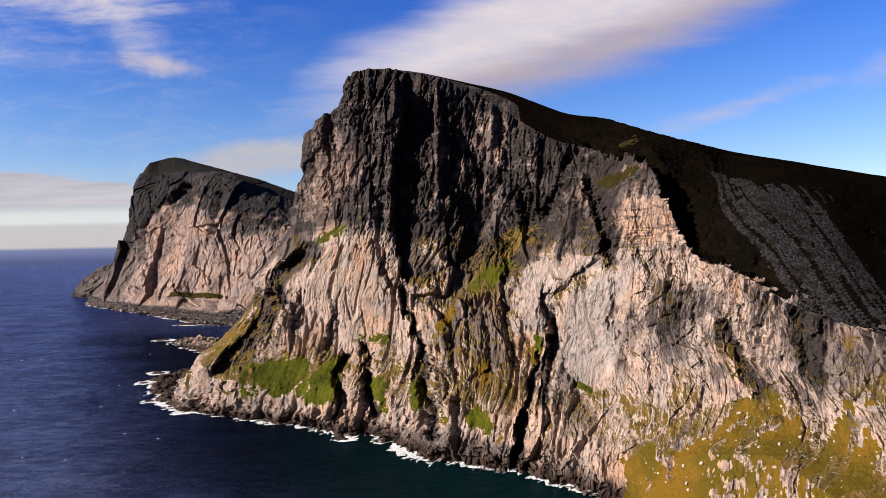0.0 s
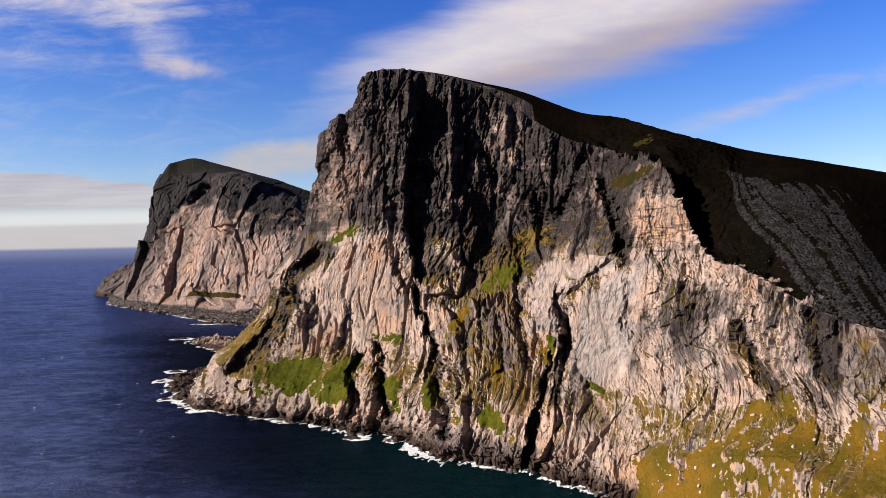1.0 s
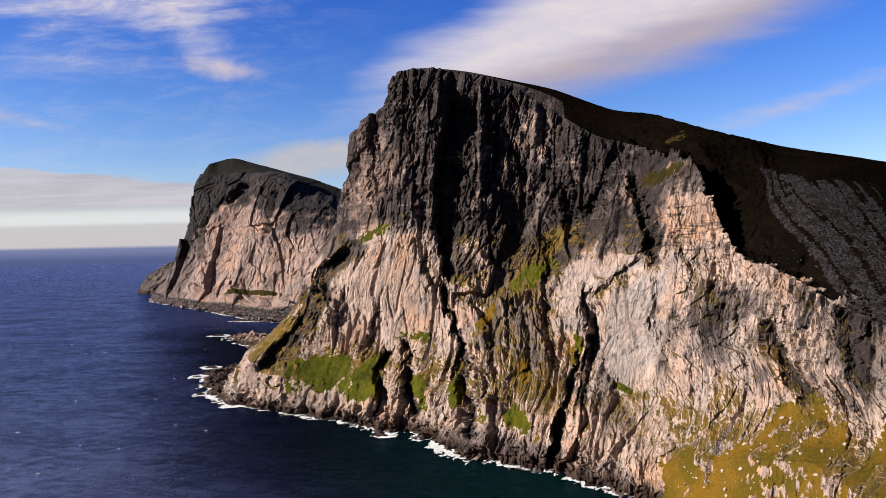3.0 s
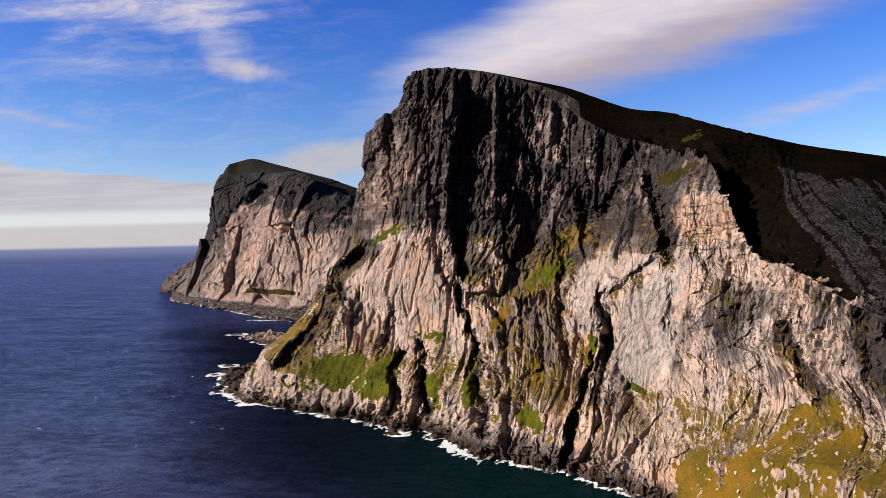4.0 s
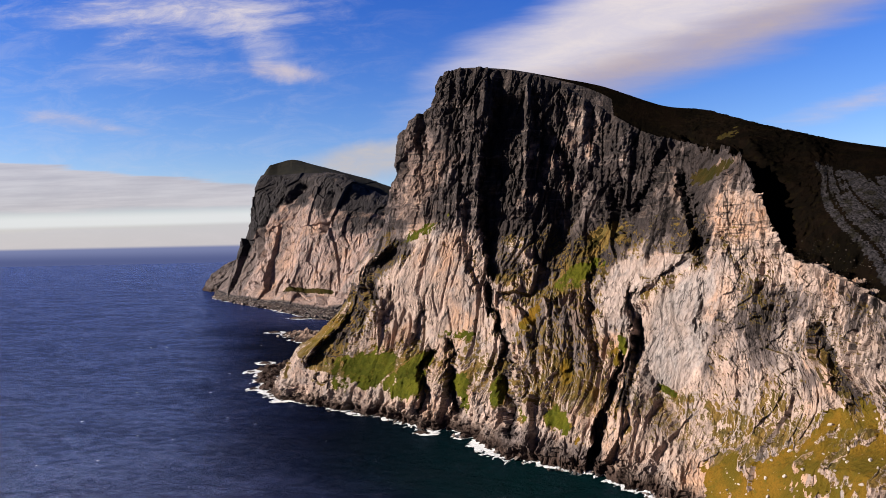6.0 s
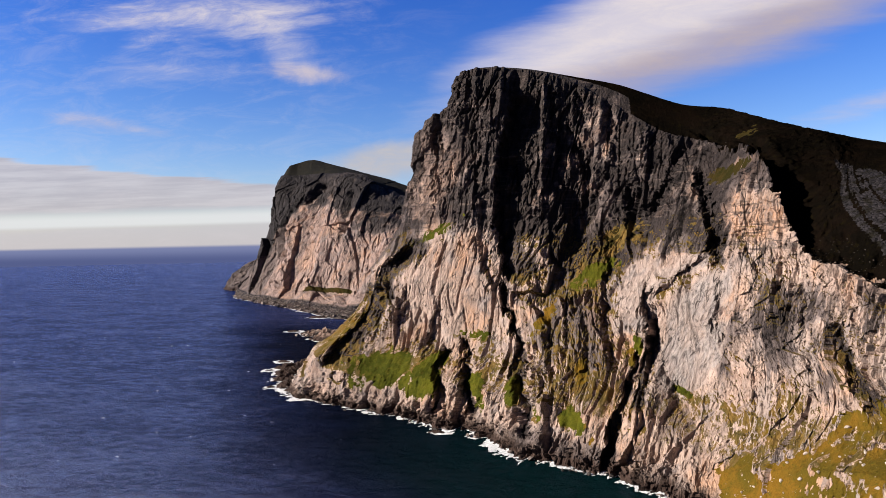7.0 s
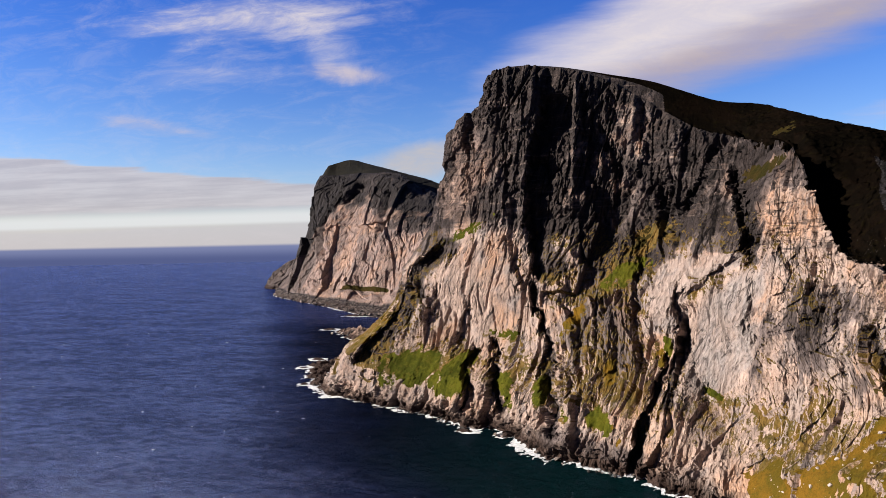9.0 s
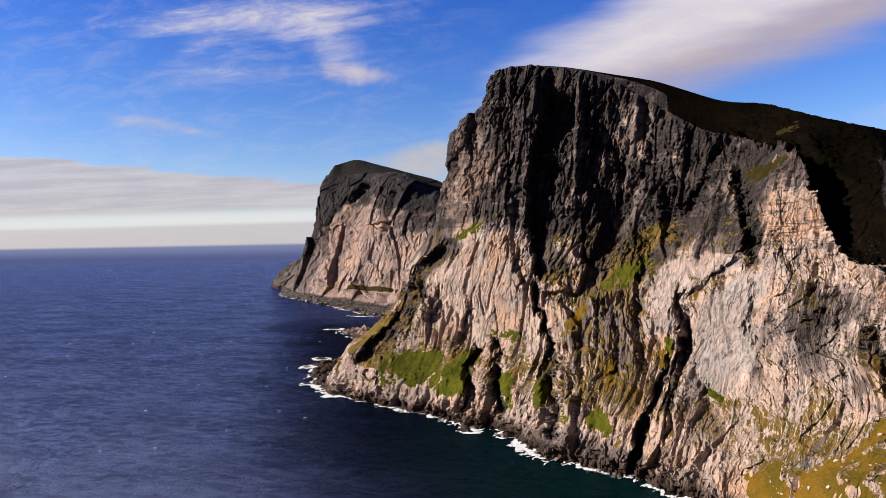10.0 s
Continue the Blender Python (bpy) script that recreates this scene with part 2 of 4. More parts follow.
def rock_material(name, pale, dark, coarse=1.0, back=0.63):
    """Banded gneiss: pale and dark tones, steep joints and hairline cracks, rusty stains, water streaks and turf in the
    cracks.
    """
    m, g = material(name)
    p = g.node("ShaderNodeTexCoord").outputs["Object"]
    xyz = g.node("ShaderNodeSeparateXYZ", {0: p}).outputs

    def strokes(across, tall, slant, detail=5.0, rough=0.62, distort=0.35, shift=0.0):
        """Noise drawn out up the face; slant leans it over to the right."""
        leant = g.node("ShaderNodeCombineXYZ", {0: g.add(xyz[0], g.mul(xyz[2], -slant)), 1: g.add(g.add(xyz[1], g.mul(xyz[2], -back)), shift * 90.0), 2: xyz[2]}).outputs[0]
        return g.noise(g.stretch(leant, (1 / (across * coarse), 0.4 / (across * coarse), 1 / (tall * coarse))), 1.0, detail, rough, distort)

    def hairs(field, thin):
        """Thin lines where a field crosses its middle."""
        return g.span(g.math("ABSOLUTE", g.add(field, -0.5)), thin, thin * 0.2)

    tones = strokes(6.0, 18.0, 0.28, 7.0, 0.68)
    grain = strokes(1.6, 4.4, 0.34, 5.0, 0.72, 0.5, 1.0)
    slant = strokes(1.8, 6.5, 0.62, 5.0, 0.70, 0.5, 2.0)
    fine = g.noise(p, 1.3 / coarse, 4.0, 0.72)
    blotch = g.noise(p, 0.045 / coarse, 6.0, 0.62)
    grey, veg_at, beds_at = g.attribute("grey"), g.attribute("veg"), g.attribute("beds")
    # pale rock: cream, buff and rusty tones, with grey slabs
    colour = g.mix(g.span(tones, 0.34, 0.64), tuple(c * 0.60 for c in pale), pale)
    colour = g.mix(g.mul(g.span(blotch, 0.52, 0.68), 0.45), colour, (pale[0] * 0.80, pale[1] * 0.66, pale[2] * 0.56))
    colour = g.mix(g.mul(g.span(g.noise(p, 0.065 / coarse, 6.0, 0.62), 0.53, 0.64), 0.65), colour, (0.185, 0.158, 0.152))
    colour = g.mix(g.mul(grey, g.span(tones, 0.36, 0.6, 0.5, 0.92)), colour, g.mix(g.span(slant, 0.40, 0.62), (0.150, 0.132, 0.127), (0.285, 0.252, 0.233)))
    warm = g.mul(g.attribute("warm"), g.span(g.add(tones, g.mul(grain, 0.6)), 0.6, 0.95))
    colour = g.mix(g.mul(warm, 0.85), colour, (0.390, 0.226, 0.138))
    # darker tones from the dark field, which also carries the clefts' painted shade
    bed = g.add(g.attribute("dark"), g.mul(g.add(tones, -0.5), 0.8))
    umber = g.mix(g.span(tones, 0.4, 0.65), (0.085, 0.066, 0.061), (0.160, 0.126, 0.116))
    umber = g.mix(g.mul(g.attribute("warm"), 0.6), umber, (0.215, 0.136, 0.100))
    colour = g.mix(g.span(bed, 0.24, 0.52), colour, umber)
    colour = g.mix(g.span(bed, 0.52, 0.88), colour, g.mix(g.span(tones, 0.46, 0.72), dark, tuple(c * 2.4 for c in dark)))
    # level bedding in the upper wall and the spur
    layers = g.noise(g.stretch(p, (0.03 / coarse, 0.03 / coarse, 0.42 / coarse)), 1.0, 5.0, 0.65, 0.5)
    colour = g.mix(g.mul(beds_at, g.mul(g.span(layers, 0.57, 0.66), 0.42)), colour, (0.225, 0.170, 0.145))
    colour = g.mix(g.mul(beds_at, g.mul(g.span(layers, 0.46, 0.38), 0.7)), colour, (0.030, 0.025, 0.025))
    # weathered grain, then joints and hairline cracks with their shade in the colour
    worn = g.mix(grey, grain, slant)
    colour = g.mix(g.span(worn, 0.47, 0.30, 0.0, 0.72), colour, (0.040, 0.032, 0.030))
    colour = g.mix(g.mul(g.span(worn, 0.58, 0.74), 0.25), colour, tuple(c * 1.2 for c in pale), "LIGHTEN")
    cracks = 0.0
    for across, tall, lean_by, thin, amount, shift in ((16.0, 70.0, 0.20, 0.012, 0.9, 3.0), (6.0, 26.0, 0.55, 0.018, 0.85, 4.0), (2.6, 12.0, 0.30, 0.022, 0.55, 5.0)):
        where = g.span(g.noise(p, 0.35 / (across * coarse), 3.0, 0.6), 0.47, 0.60)
        cracks = g.math("MAXIMUM", cracks, g.mul(g.mul(hairs(strokes(across, tall, lean_by, 3.0, 0.55, 0.8, shift), thin), where), amount))
    colour = g.mix(cracks, colour, (0.018, 0.014, 0.014))
    turf = g.mix(g.span(g.noise(p, 0.12 / coarse, 4.0, 0.6), 0.38, 0.62), (0.140, 0.084, 0.018), (0.082, 0.059, 0.013))
    colour = g.mix(g.span(g.add(veg_at, g.add(g.mul(g.add(grain, -0.5), 0.9), g.mul(g.add(fine, -0.5), 0.5))), 0.42, 0.60), colour, turf)
    colour = g.mix(g.mul(g.span(fine, 0.50, 0.70), 0.22), colour, (0.033, 0.029, 0.026))
    wet = g.add(xyz[2], g.mul(g.add(g.noise(p, 0.16 / coarse, 5.0, 0.6), -0.5), 12.0 * coarse))
    colour = g.mix(g.span(wet, 8.0 + 2 * coarse, 3.0), colour, (0.044, 0.027, 0.021))
    relief = g.add(g.add(g.mul(worn, 1.5), g.mul(fine, 0.42)), g.add(g.mul(tones, 1.2), g.mul(cracks, -0.7)))
    return finish(m, g, colour, 0.9, relief, 1.3 * coarse, 0.2)


def turf_material(name, a, b, c, scale=1.0, spec=0.05):
    """Rough grass: three tones, tussocks and thin tracks of bare straw."""
    m, g = material(name)
    p = g.node("ShaderNodeTexCoord").outputs["Object"]
    wide, tuft, blade = g.noise(p, 0.05 * scale, 4.0, 0.6), g.noise(p, 0.32 * scale, 5.0, 0.65), g.noise(p, 1.7 * scale, 4.0, 0.75)
    colour = g.mix(g.span(g.add(wide, g.mul(g.add(tuft, -0.5), 0.5)), 0.38, 0.64), a, b)
    colour = g.mix(g.mul(g.span(tuft, 0.52, 0.72), 0.75), colour, c)
    colour = g.mix(g.mul(g.span(blade, 0.40, 0.75), 0.5), colour, tuple(x * 0.35 for x in a))
    return finish(m, g, colour, 0.95, g.add(g.mul(tuft, 1.0), g.mul(blade, 0.6)), 0.9, spec)


ROCK = rock_material("banded_gneiss", (0.425, 0.317, 0.262), (0.021, 0.0155, 0.0145))
FAR_ROCK = rock_material("far_gneiss", (0.345, 0.252, 0.220), (0.014, 0.012, 0.013), 2.0, 0.95)
GREEN = turf_material("green_turf", (0.036, 0.041, 0.004), (0.068, 0.068, 0.006), (0.088, 0.072, 0.012))
OCHRE = turf_material("ochre_turf", (0.080, 0.056, 0.007), (0.140, 0.075, 0.009), (0.052, 0.054, 0.007))
OLIVE = turf_material("olive_turf", (0.017, 0.015, 0.003), (0.031, 0.021, 0.005), (0.024, 0.022, 0.005))
TURF = {"green": GREEN, "ochre": OCHRE, "olive": OLIVE}
# heath set near black: the shade over the hill is in its colour
MOOR = turf_material("shade_toned_heath", (0.0030, 0.0024, 0.0018), (0.0052, 0.0034, 0.0024), (0.0070, 0.0058, 0.0022), 0.8, 0.0)
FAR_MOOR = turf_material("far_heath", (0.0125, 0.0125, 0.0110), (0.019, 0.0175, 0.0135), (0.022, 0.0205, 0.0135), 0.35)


def scree_material():
    m, g = material("grey_scree")
    p = g.node("ShaderNodeTexCoord").outputs["Object"]
    cells = g.node("ShaderNodeTexVoronoi", {"Vector": p, "Scale": 0.75}).outputs
    tone = g.node("ShaderNodeSeparateXYZ", {0: cells[1]}).outputs[0]
    # low stone tones, with the hillside's shade put into the colour
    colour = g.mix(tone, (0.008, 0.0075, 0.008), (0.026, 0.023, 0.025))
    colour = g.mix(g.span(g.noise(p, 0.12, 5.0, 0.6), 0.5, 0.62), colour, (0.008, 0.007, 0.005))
    return finish(m, g, colour, 0.9, g.math("SUBTRACT", 1.0, cells[0]), 0.8, 0.05)


SCREE = scree_material()


def stone_material(name, pale, dark):
    m, g = material(name)
    p = g.node("ShaderNodeTexCoord").outputs["Object"]
    pick = g.node("ShaderNodeObjectInfo").outputs["Random"]
    colour = g.mix(pick, dark, pale)
    colour = g.mix(g.mul(g.span(g.noise(p, 1.4, 6.0, 0.7), 0.4, 0.65), 0.6), colour, tuple(c * 0.5 for c in dark))
    return finish(m, g, colour, 0.85, g.noise(p, 3.0, 5.0, 0.7), 0.3, 0.3)


SHORE_STONE = stone_material("sea_worn_stone", (0.195, 0.156, 0.137), (0.036, 0.031, 0.029))
PALE_STONE = stone_material("pale_stone", (0.403, 0.345, 0.299), (0.293, 0.240, 0.202))


def sea_material():
    m, g = material("sea_water")
    p = g.node("ShaderNodeTexCoord").outputs["Object"]
    swell = g.noise(g.stretch(p, (0.0108, 0.0262, 0.0108), (0, 0, 24)), 1.0, 3.0, 0.5, 0.3)
    waves = g.noise(g.stretch(p, (0.0800, 0.1400, 0.0800), (0, 0, 28)), 1.0, 5.0, 0.62, 0.4)
    chop = g.noise(g.stretch(p, (0.4600, 0.7200, 0.4600), (0, 0, 30)), 1.0, 4.0, 0.65)
    patches = g.noise(p, 0.004, 4.0, 0.6)
    deep = g.mix(g.span(patches, 0.35, 0.65), (0.0112, 0.0200, 0.068), (0.0155, 0.0270, 0.085))
    # wave hollows are darkened in the colour, for the duller sky they reflect
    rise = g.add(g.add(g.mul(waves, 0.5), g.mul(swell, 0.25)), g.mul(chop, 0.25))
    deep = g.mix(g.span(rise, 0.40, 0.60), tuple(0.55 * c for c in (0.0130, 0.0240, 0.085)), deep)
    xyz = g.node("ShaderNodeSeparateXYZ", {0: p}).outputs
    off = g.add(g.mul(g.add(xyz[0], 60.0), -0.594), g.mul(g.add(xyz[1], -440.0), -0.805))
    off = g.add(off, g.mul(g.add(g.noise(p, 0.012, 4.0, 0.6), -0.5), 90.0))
    # the dark cliff's reflection is painted into the water beside it
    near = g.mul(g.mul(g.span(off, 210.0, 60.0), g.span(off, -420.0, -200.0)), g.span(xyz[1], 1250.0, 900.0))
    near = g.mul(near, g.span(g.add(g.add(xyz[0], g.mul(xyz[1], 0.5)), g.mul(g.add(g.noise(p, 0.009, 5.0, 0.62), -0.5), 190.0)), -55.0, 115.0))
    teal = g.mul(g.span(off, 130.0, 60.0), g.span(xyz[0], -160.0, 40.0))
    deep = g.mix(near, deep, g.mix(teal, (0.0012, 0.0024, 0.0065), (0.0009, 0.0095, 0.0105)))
    relief = g.add(g.add(g.mul(swell, 2.6), g.mul(waves, 1.9)), g.mul(chop, 0.85))
    facing = g.node("ShaderNodeBump", {"Height": relief, "Distance": 2.2, "Strength": 1.0}).outputs[0]
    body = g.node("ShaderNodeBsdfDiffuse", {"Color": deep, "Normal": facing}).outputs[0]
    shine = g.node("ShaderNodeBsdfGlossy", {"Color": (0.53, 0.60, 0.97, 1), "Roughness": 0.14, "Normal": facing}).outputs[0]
    # sheen is cut beside the cliff too, and varied with the waves
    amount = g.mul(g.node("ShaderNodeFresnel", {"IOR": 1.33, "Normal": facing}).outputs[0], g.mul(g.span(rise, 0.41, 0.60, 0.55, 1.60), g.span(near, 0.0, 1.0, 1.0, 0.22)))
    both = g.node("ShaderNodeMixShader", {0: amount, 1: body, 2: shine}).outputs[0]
    g.tree.links.new(both, g.node("ShaderNodeOutputMaterial").inputs[0])
    return m


SEA = sea_material()


def foam_material():
    m, g = material("sea_foam")
    p = g.node("ShaderNodeTexCoord").outputs["Object"]
    return finish(m, g, g.mix(g.span(g.noise(p, 0.5, 5.0, 0.7), 0.35, 0.65), (0.50, 0.53, 0.55), (0.80, 0.81, 0.82)), 0.8, g.noise(p, 1.2, 4.0, 0.7), 0.4, 0.2)


FOAM = foam_material()

# ---- making meshes ----
def part(name, mesh, material, parent=None, label=""):
    """One mesh object, under a thing where one is given."""
    ob = new(name, mesh)
    if material:
        mesh.materials.append(material)
    ob.parent = parent
    return tagged(ob, label)


def grid_mesh(name, grid, keep, fields=None, flat=False):
    """The cells of a grid that keep (rows - 1, columns - 1) picks, with float fields on their corners."""
    rows, columns = grid.shape[:2]
    index = np.arange(rows * columns).reshape(rows, columns)
    quads = np.stack([index[:-1, :-1], index[:-1, 1:], index[1:, 1:], index[1:, :-1]], -1)[keep]
    used = np.unique(quads)
    lookup = np.zeros(rows * columns, np.int32)
    lookup[used] = np.arange(len(used))
    quads = lookup[quads]
    mesh = bpy.data.meshes.new(name)
    mesh.vertices.add(len(used))
    mesh.vertices.foreach_set("co", grid.reshape(-1, 3)[used].astype(np.float32).ravel())
    mesh.loops.add(quads.size)
    mesh.loops.foreach_set("vertex_index", quads.astype(np.int32).ravel())
    mesh.polygons.add(len(quads))
    mesh.polygons.foreach_set("loop_start", np.arange(0, quads.size, 4, dtype=np.int32))
    for key, value in (fields or {}).items():
        mesh.attributes.new(key, "FLOAT", "POINT").data.foreach_set("value", value.ravel()[used].astype(np.float32))
    mesh.update(calc_edges=True)
    mesh.validate()
    mesh.polygons.foreach_set("use_smooth", np.full(len(mesh.polygons), not flat))
    return mesh


def cells(field):
    """A corner field averaged onto the grid's cells."""
    return 0.25 * (field[:-1, :-1] + field[1:, :-1] + field[:-1, 1:] + field[1:, 1:])


# ---- the sea ----
def build_sea():
    ring = [(math.cos(radians(a)), math.sin(radians(a))) for a in range(0, 360, 6)]
    radii = (0, 200, 500, 1000, 2000, 4000, 6500)
    bm = bmesh.new()
    hub = bm.verts.new((0, 300, 0))
    last = None
    for r in radii[1:]:
        here = [bm.verts.new((r * c, 300 + r * s, 0)) for c, s in ring]
        for k in range(60):
            n = (k + 1) % 60
            bm.faces.new((hub, here[k], here[n]) if last is None else (last[k], here[k], here[n], last[n]))
        last = here
    mesh = bpy.data.meshes.new("sea")
    bm.to_mesh(mesh)
    bm.free()
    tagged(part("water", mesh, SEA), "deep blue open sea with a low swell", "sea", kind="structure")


build_sea()


# ---- the great sea cliff ----
def gully(push, x, z, path, wide, deep, right=1.0, seed=0.0, side=4.0):
    """Cuts a cleft down the face along (x, z) places: a steep wall to its left, a slanting one to its right."""
    path = sorted(path, key=lambda p: p[1])
    zs, xs = [p[1] for p in path], [p[0] for p in path]
    centre = np.interp(z, zs, xs) + 1.6 * gnoise(z / 13.0, z * 0 + seed, z * 0)
    d = x - centre
    below = np.clip((zs[-1] - z) / (zs[-1] - zs[0]), 0, 1) if wide < 20 else 0.6
    t = d / (wide * (0.35 + 0.75 * below) * (1 + 0.4 * gnoise(z / 19.0, z * 0 + seed, z * 0 + 9)))
    shape = np.where(t < 0, np.clip(1 + d / side, 0, 1), np.clip(1 - t / right, 0, 1))
    ends = step(z, zs[0] - 7, zs[0] + 3) * (1 - step(z, zs[-1] - 4, zs[-1] + 9))
    return push - deep * (0.8 + 0.3 * gnoise(z / 9.0, x / 30.0, z * 0 + seed + 5)) * shape * ends


def rib(push, x, z, path, left, right, out):
    """A buttress whose crest runs along (x, z) places, with a wide left flank and a short right one."""
    path = sorted(path, key=lambda p: p[1])
    zs, xs = [p[1] for p in path], [p[0] for p in path]
    d = x - np.interp(z, zs, xs)
    shape = np.where(d < 0, np.clip(1 + d / left, 0, 1), np.clip(1 - d / right, 0, 1))
    ends = step(z, zs[0] - 12, zs[0] + 6) * (1 - step(z, zs[-1] - 8, zs[-1] + 14))
    return push + out * shape * ends


def patch(x, z, at, size, turn=0.0):
    """1 inside an oval on the face, falling past 0 outside it."""
    c, s = math.cos(radians(turn)), math.sin(radians(turn))
    dx, dz = x - at[0], z - at[1]
    return 1.6 - 1.6 * np.sqrt(((c * dx + s * dz) / size[0]) ** 2 + ((c * dz - s * dx) / size[1]) ** 2)


GULLIES = [  # path down the face, width, depth, run of the left wall
    ([(-26, 255), (-33, 211), (-37, 175), (-37, 130), (-31, 100)], 30, 26), ([(-36, 97), (-34, 73), (-33, 52), (-31, 30)], 9, 16),
    ([(-94, 128), (-110, 108), (-127, 88), (-134, 68), (-145, 50), (-153, 34)], 25, 21, 8), ([(-80, 47), (-81, 28), (-80, 9)], 9, 18),
    ([(-66, 54), (-63, 33), (-59, 13)], 10, 16), ([(-27, 50), (-28, 34), (-19, 10)], 8, 15), ([(-78, 83), (-90, 55)], 8, 10),
    ([(57, 94), (58, 79), (57, 66), (53, 54), (49, 32)], 8, 17), ([(46, 56), (41, 38), (34, 20), (29, 2)], 11, 21), ([(61, 56), (72, 40)], 4, 8),
    ([(94, 119), (76, 102), (62, 91)], 8, 8), ([(89, 176), (92, 150), (93, 137), (98, 114)], 10, 19), ([(47, 170), (49, 147), (50, 130)], 9, 15),
    ([(79, 196), (71, 173), (60, 150)], 9, 16), ([(164, 86), (168, 72), (171, 58)], 11, 13, 7), ([(112, 132), (124, 109)], 4, 6),
    ([(204, 98), (207, 85), (211, 70)], 12, 12, 8), ([(193, 67), (195, 52)], 5, 7, 5), ([(33, 107), (31, 83), (30, 52)], 6, 11), ([(8, 88), (4, 62)], 5, 8),
    ([(10, 226), (21, 178), (18, 140)], 8, 9), ([(33, 132), (36, 108)], 5, 7), ([(-7, 66), (-9, 44)], 5, 8), ([(18, 72), (15, 44)], 5, 8), ([(-16, 44), (-14, 22)], 4, 7),
    ([(130, 66), (127, 50)], 4, 4), ([(115, 62), (112, 46)], 5, 5), ([(-52, 250), (-54, 190)], 6, 9), ([(-75, 240), (-79, 170)], 6, 9),
    ([(-4, 266), (-2, 215)], 6, 9), ([(33, 262), (38, 196)], 6, 9), ([(16, 262), (17, 232)], 5, 8), ([(-64, 286), (-66, 232)], 5, 7), ([(-97, 222), (-99, 160)], 5, 7),
    ([(-100, 92), (-109, 64)], 5, 8), ([(-48, 130), (-44, 92)], 5, 8), ([(133, 116), (136, 88)], 4, 6), ([(100, 96), (97, 70)], 4, 6), ([(146, 104), (148, 80)], 4, 6),
]
BANKS = [  # green and ochre banks on the face: place, half size, turn, turf
    ((-115, 31), (36, 19), 4, "green", "steep green grass bank above the sea ledge"),
    ((-92, 30), (16, 24), -25, "green", "bright green grass bank on a jutting rib"),
    ((-62, 60), (17, 6.5), 3, "green", "small green grass shelf on pale rock"),
    ((-57, 26), (7, 17), 10, "green", "dark green grass bank inside a rock cleft"),
    ((-33, 29), (8, 9), 35, "green", "green grass bank on a low rib"),
    ((9, 21), (12, 9), -10, "green", "green grass bank above the dark shore rocks"),
    ((-14, 20), (7, 5), 0, "green", "small green grass bank over the shore"),
    ((25, 105), (24, 8.0), 33, "green", "green grass bank below the dark wall"),
    ((119, 39), (8, 9), 10, "ochre", "small ochre grass bank among pale slabs"),
    ((-84, 136), (34, 5), 34, "green", "narrow grass ledge under the upper wall"),
    ((-150, 58), (7, 40), -32, "ochre", "yellow-green turf on the seaward rib"),
    ((104, 173), (22, 8), 20, "olive", "dark olive grass saddle behind the spur"),
    ((34, 126), (19, 5), 58, "olive", "ochre turf sweeping down under the dark wall"),
    ((21, 17), (11, 7), -20, "ochre", "ochre grass on broken shore rock"),
    ((43, 56), (5, 11), 10, "ochre", "ochre tufts beside a black cleft"),
    ((46, 66), (6, 8), 0, "green", "dark green tufts below a pale slab"),
    ((-10, 75), (23, 6), 45, "ochre", "ochre turf slanting across the brown ribs"),
    ((116, 208), (12, 6), 45, "olive", "olive turf on the top of the spur"),
    ((74, 42), (7, 3), -20, "green", "green tufts at the end of a slanting crack"),
    ((12, 46), (5, 14), -8, "ochre", "ochre turf down a low brown rib"),
]


